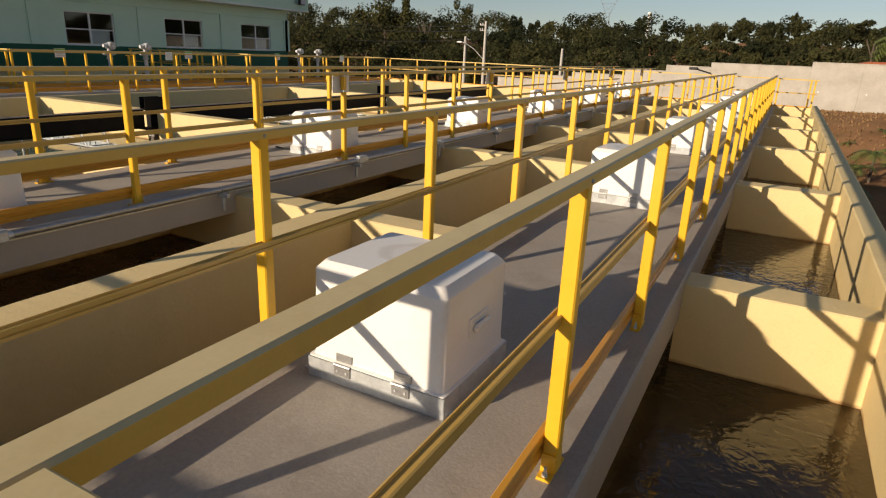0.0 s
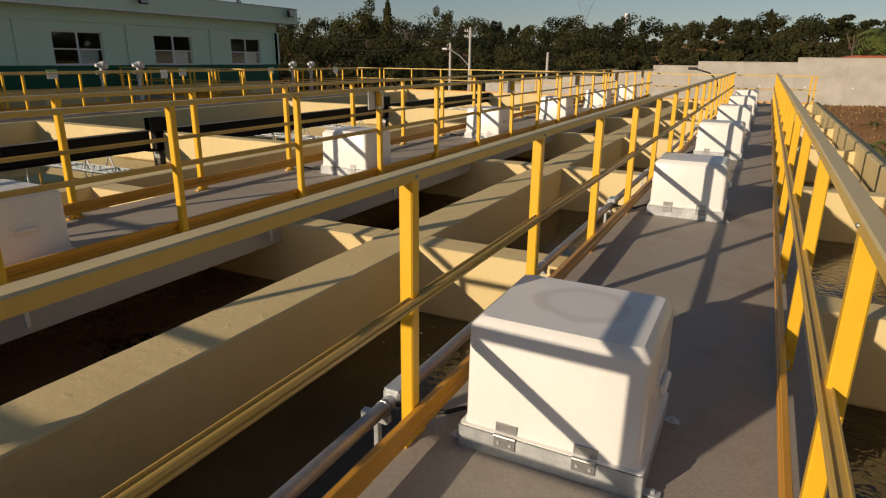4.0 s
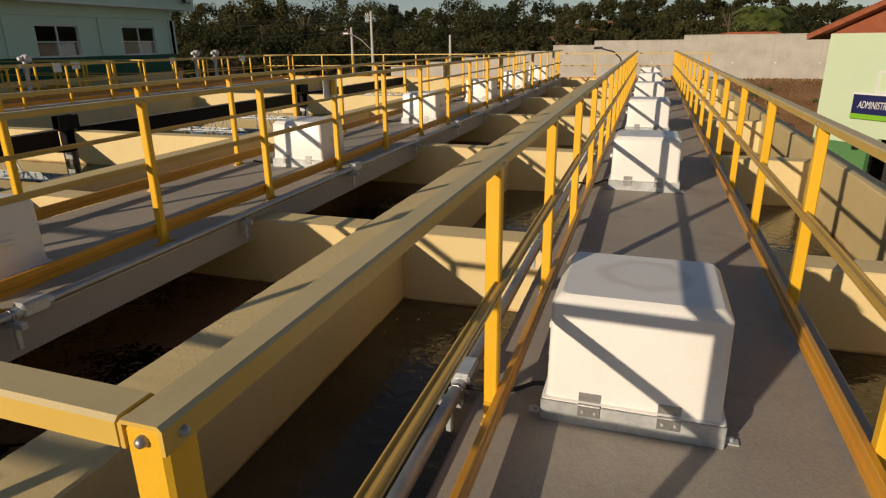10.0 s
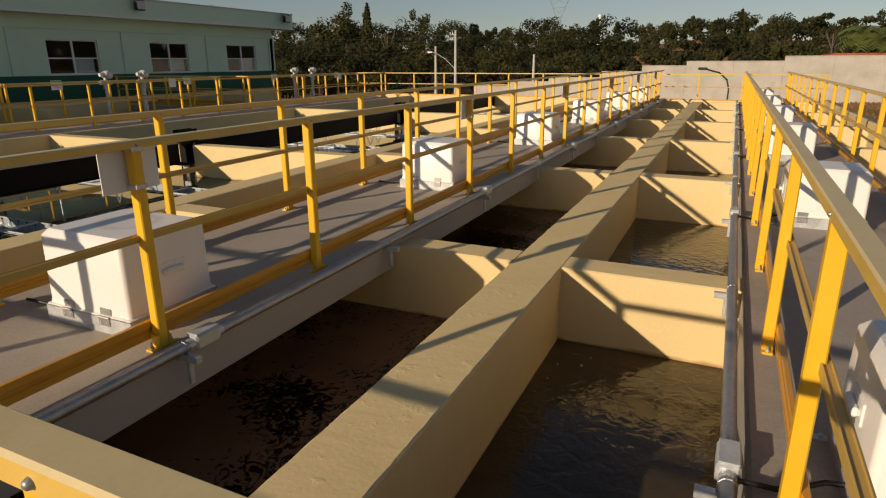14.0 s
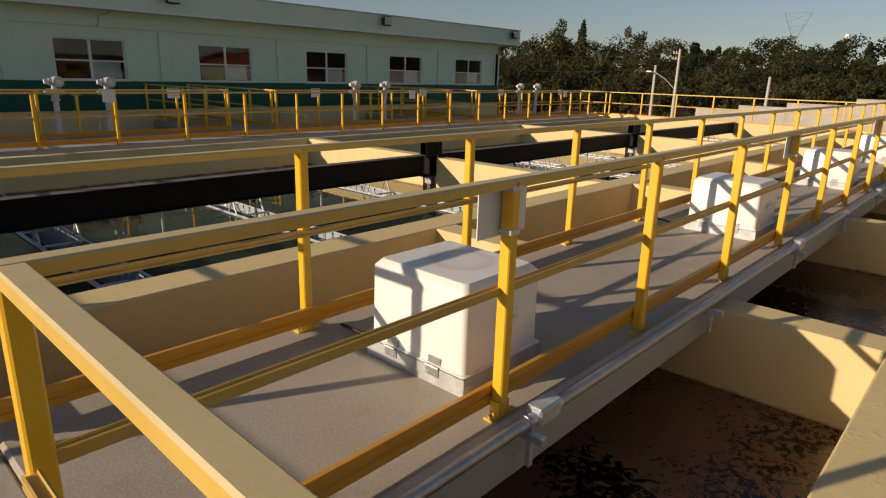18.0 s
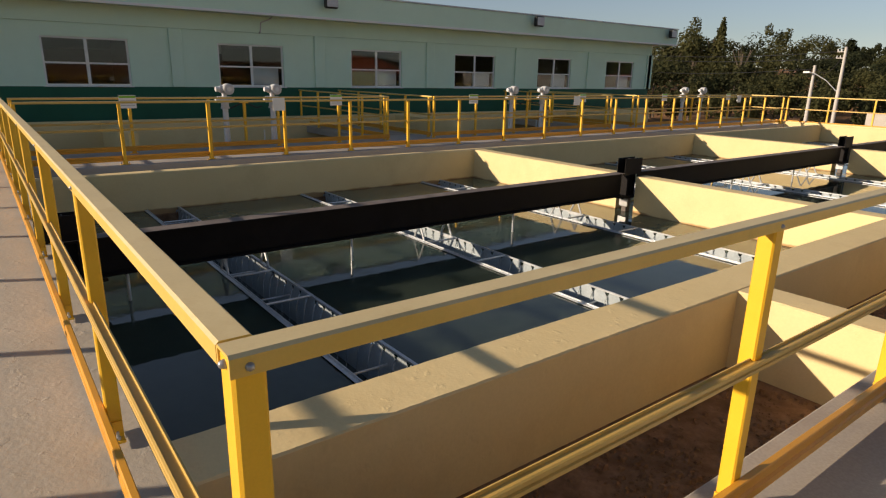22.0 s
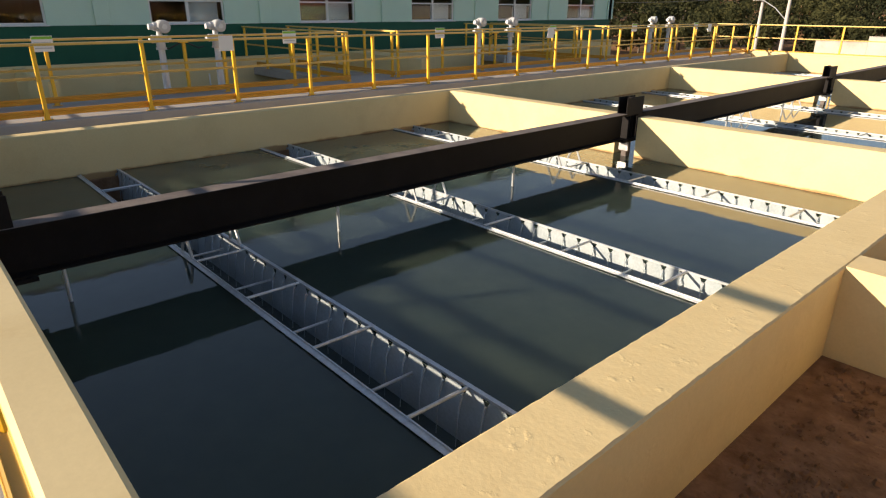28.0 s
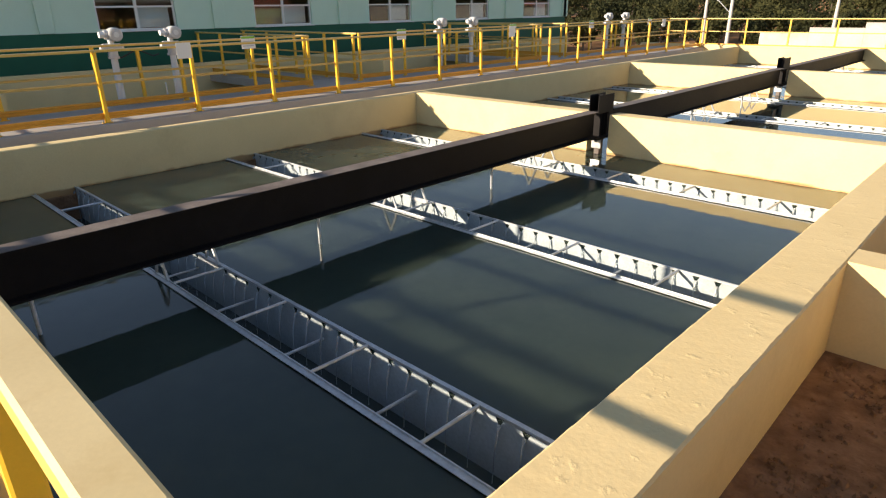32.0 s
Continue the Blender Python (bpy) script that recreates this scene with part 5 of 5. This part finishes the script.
def tree(x, y, h, w, kind, cnt, size, label, z=None):
    z = ground_height(x, y) if z is None else z
    e = thing("tree", (x, y, z), label, "tree")
    k = 5
    tm = Mesh().tube([(0, 0, -0.3), (0.1, 0, h * 0.35), (0.0, 0.1, h * 0.7)], [0.02 * h, 0.014 * h, 0.008 * h], 8)
    for i in range(k):
        a = 2 * math.pi * i / k
        tm.tube([(0.05, 0, h * 0.45), (math.cos(a) * w * 0.25, math.sin(a) * w * 0.25, h * 0.75)], [0.009 * h, 0.003 * h], 6)
    part("trunk", tm, BARK, e, smooth=True)
    if kind == "flat":
        cs = np.array([(rng.normal() * w * 0.28, rng.normal() * w * 0.28, h * (0.82 + 0.16 * rng.random())) for i in range(9)])
        rs = np.array([(w * 0.20, w * 0.20, h * 0.045) for i in range(9)])
    else:
        cs, rs = crown_blobs(0, 0, 0, h, w, kind)
    part("crown", quads(leaf_clumps(cs, rs, cnt, size)), None, e)
    return e


tree(7.3, 84, 6.4 - ground_height(7.3, 84), 4.2, "flat", 600, 0.22, "tall thin tree with a flat spreading crown")
tree(-71, 112, 12.7 - ground_height(-71, 112), 5.5, "tall", 1400, 0.36, "tall narrow dark conifer above the woods")
tree(-65.5, 112, 10.3 - ground_height(-65.5, 112), 7, "round", 1200, 0.32, "tall thin ragged eucalyptus above the woods")
tree(-75, 112, 11 - ground_height(-75, 112), 7, "round", 1200, 0.34, "tall ragged eucalyptus above the woods")
tree(-79.5, 112, 10.5 - ground_height(-79.5, 112), 8, "round", 1200, 0.34, "broad dark tree above the woods")


def palm(x, y, h, n, label, spread):
    z = ground_height(x, y)
    e = thing("palm", (x, y, z), label, "palm")
    part("trunk", Mesh().tube([(0, 0, -0.2), (0, 0, h)], [0.06 * spread, 0.045 * spread], 8), BARK, e, smooth=True)
    for i in range(n):
        a = 2 * math.pi * (i + 0.4 * rng.random()) / n
        m = Mesh()
        up = 0.35 + 0.7 * rng.random()
        pts = [Vector((math.cos(a), math.sin(a), 0)) * spread * s + Vector((0, 0, h + spread * (up * s - 0.9 * s * s))) for s in (0, 0.25, 0.5, 0.75, 1.0)]
        side = Vector((-math.sin(a), math.cos(a), 0))
        for p, q in zip(pts, pts[1:]):
            for j in range(4):
                c = p.lerp(q, j / 4)
                d = (q - p).normalized()
                for s in (-1, 1):
                    tip = c + side * s * spread * 0.28 + d * spread * 0.12 - Vector((0, 0, spread * 0.10))
                    m.add([c, c + d * spread * 0.06, tip], [(0, 1, 2)])
        part("frond", m, FROND, e)
    return e


FROND = surface("palm_frond", (0.07, 0.10, 0.02), (0.13, 0.15, 0.035), 2, 0.6, 0, 0, 20)
palm(9.0, 72, 5.0, 80, "bushy yellowish green palm behind the boundary wall", 2.7)
palm(8.2, 33.8, 1.6, 9, "young palm on the bare slope", 1.3)
palm(12.0, 44, 1.4, 8, "small young palm on the bare slope", 1.2)
palm(5.1, 42, 1.7, 10, "young palm with drooping fronds on the bare slope", 1.5)
palm(4.2, 40.5, 1.2, 8, "small young palm beside a taller one on the slope", 1.1)
palm(3.6, 36, 1.3, 8, "young palm on the bare slope behind the tanks", 1.2)
for k in range(7):
    palm(-1 + 2.1 * k + rng.random(), 47 + 6 * rng.random(), 0.15, 7, "low tufted shrub on the slope", 0.5)

# ---- red roofs behind the boundary wall, far landmarks ----
rh = thing("neighbour_house", (8.0, 70, -1.30), "low house with a red tile roof behind the wall", "house")
part("wall", Mesh().box((-2.7, 0, -2), (2.9, 6, 2.95), 0), INTERIOR, rh)
part("roof", Mesh().prism([(-3.2, 2.9), (-2.2, 3.35), (-1.9, 3.42), (2.1, 3.42), (2.4, 3.35), (3.4, 2.9), (3.2, 2.84), (-3.0, 2.84)], (0, -0.5, 0), (0, 6.5, 0), (1, 0, 0), (0, 0, 1)), TILE, rh)
wt_ = thing("water_tower", (-85, 420, 11), "distant white water tower on the hill", "tower")
part("shaft", Mesh().tube([(0, 0, -8), (0, 0, 15)], 0.8, 12), SIGNWHITE, wt_)
part("tank", Mesh().tube([(0, 0, 15), (0, 0, 18.5)], 1.3, 14), SIGNWHITE, wt_)
# distance haze is mixed into this grey, so the pylon stands faint on the sky
HAZED = plain("hazed_lattice_steel", (0.19, 0.19, 0.20), 0.9)
py = thing("pylon", (-138, 520, ground_height(-138, 520)), "distant steel lattice power pylon on the hill", "pylon")
for sx, sy in ((-1, -1), (-1, 1), (1, -1), (1, 1)):
    part("leg", Mesh().tube([(4 * sx, 4 * sy, 0), (1.2 * sx, 1.2 * sy, 28), (9 * sx, 0.6 * sy, 46)], 0.09, 5), HAZED, py)
for z, w in ((8, 3.4), (16, 2.5), (24, 1.6), (30, 2.0), (37, 5.0), (46, 9.5)):
    part("crossarm", Mesh().tube([(-w, 0, z), (w, 0, z)], 0.10, 5).tube([(-w, 0, z), (w * 0.6, 0, z - 6)], 0.07, 5).tube([(w, 0, z), (-w * 0.6, 0, z - 6)], 0.07, 5), HAZED, py)

# ---- froth on the water ----
fm = np.random.default_rng(3)


def froth(name, x0, x1, y0, y1, n, label):
    m = Mesh()
    for i in range(n):
        x, y = x0 + (x1 - x0) * fm.random(), y0 + (y1 - y0) * fm.random()
        if noise.noise(Vector((x * 1.6, y * 1.6, 5.0))) < 0.02:
            continue
        r = 0.005 + 0.014 * fm.random() ** 2
        a0 = fm.random() * 6.3
        q = 6
        ring = [(x + r * (0.7 + 0.6 * fm.random()) * math.cos(a0 + 6.283 * j / q), y + 1.3 * r * math.sin(a0 + 6.283 * j / q), WATER + 0.001) for j in range(q)]
        top = [(x + (a - x) * 0.6, y + (c - y) * 0.6, WATER + 0.004 + 0.25 * r) for a, c, d in ring]
        m.add(ring + top, [tuple(range(q, 2 * q))] + [(j, (j + 1) % q, q + (j + 1) % q, q + j) for j in range(q)])
    return tagged(part(name, m, FOAM), label, "froth", "", "stuff")


froth("froth", -3.0, -1.85, 3.6, 4.95, 40, "brown froth flecks drifting on the murky water")


# ---- clods on the dry sediment ----
def clods(x0, x1, y0, y1, n):
    m = Mesh()
    for i in range(n):
        x, y = x0 + (x1 - x0) * fm.random(), y0 + (y1 - y0) * fm.random()
        if noise.noise(Vector((x * 2.2, y * 2.2, 9.0))) < 0.05 and fm.random() < 0.8:
            continue
        r = 0.005 + 0.026 * fm.random() ** 3
        q, a0 = 5, fm.random() * 6.3
        ring = [(x + r * (0.7 + 0.6 * fm.random()) * math.cos(a0 + 6.283 * k / q), y + r * (0.7 + 0.6 * fm.random()) * math.sin(a0 + 6.283 * k / q), -0.659) for k in range(q)]
        top = [(x + (a - x) * 0.55 + 0.2 * r * fm.random(), y + (c - y) * 0.55, -0.655 + r * (0.5 + 0.6 * fm.random())) for a, c, d in ring]
        m.add(ring + top, [tuple(range(q, 2 * q))] + [(k, (k + 1) % q, q + (k + 1) % q, q + k) for k in range(q)])
    return tagged(part("clods", m, DIRT), "loose crumbs and clods of dry reddish sediment", "sediment", "", "stuff")


clods(-7.40, -6.34, W0 + 0.05, 4.95, 3200)
clods(-7.40, -6.34, 5.4, 9.45, 1800)


# ---- dry grass on the slope under the boundary wall ----
GRASS = surface("dry_grass", (0.20, 0.12, 0.055), (0.27, 0.17, 0.08), 1.5, 0.9, 0, 0, 20, spec=0.1)


def dry_grass(n):
    m = Mesh()
    for i in range(n):
        x = -14 + 36 * fm.random()
        y = 59.8 - 15 * fm.random() ** 2.2
        z = ground_height(x, y) - 0.03
        a = fm.random() * 6.283
        h, w = 0.04 + 0.11 * fm.random(), 0.04 + 0.05 * fm.random()
        c, d = math.cos(a) * w, math.sin(a) * w
        lx, ly = 0.12 * (fm.random() - 0.5), 0.12 * (fm.random() - 0.5)
        m.add([(x - c, y - d, z), (x + c, y + d, z), (x + lx + c * 0.6, y + ly + d * 0.6, z + h), (x + lx, y + ly, z + h * 1.2)], [(0, 1, 2, 3)])
    me = bpy.data.meshes.new("grass")
    me.from_pydata(m.v, [], m.f)
    me.materials.append(GRASS)
    return tagged(part("grass", me, None), "dry brownish grass tufts on the bare slope", "grass", "", "stuff")


dry_grass(5000)
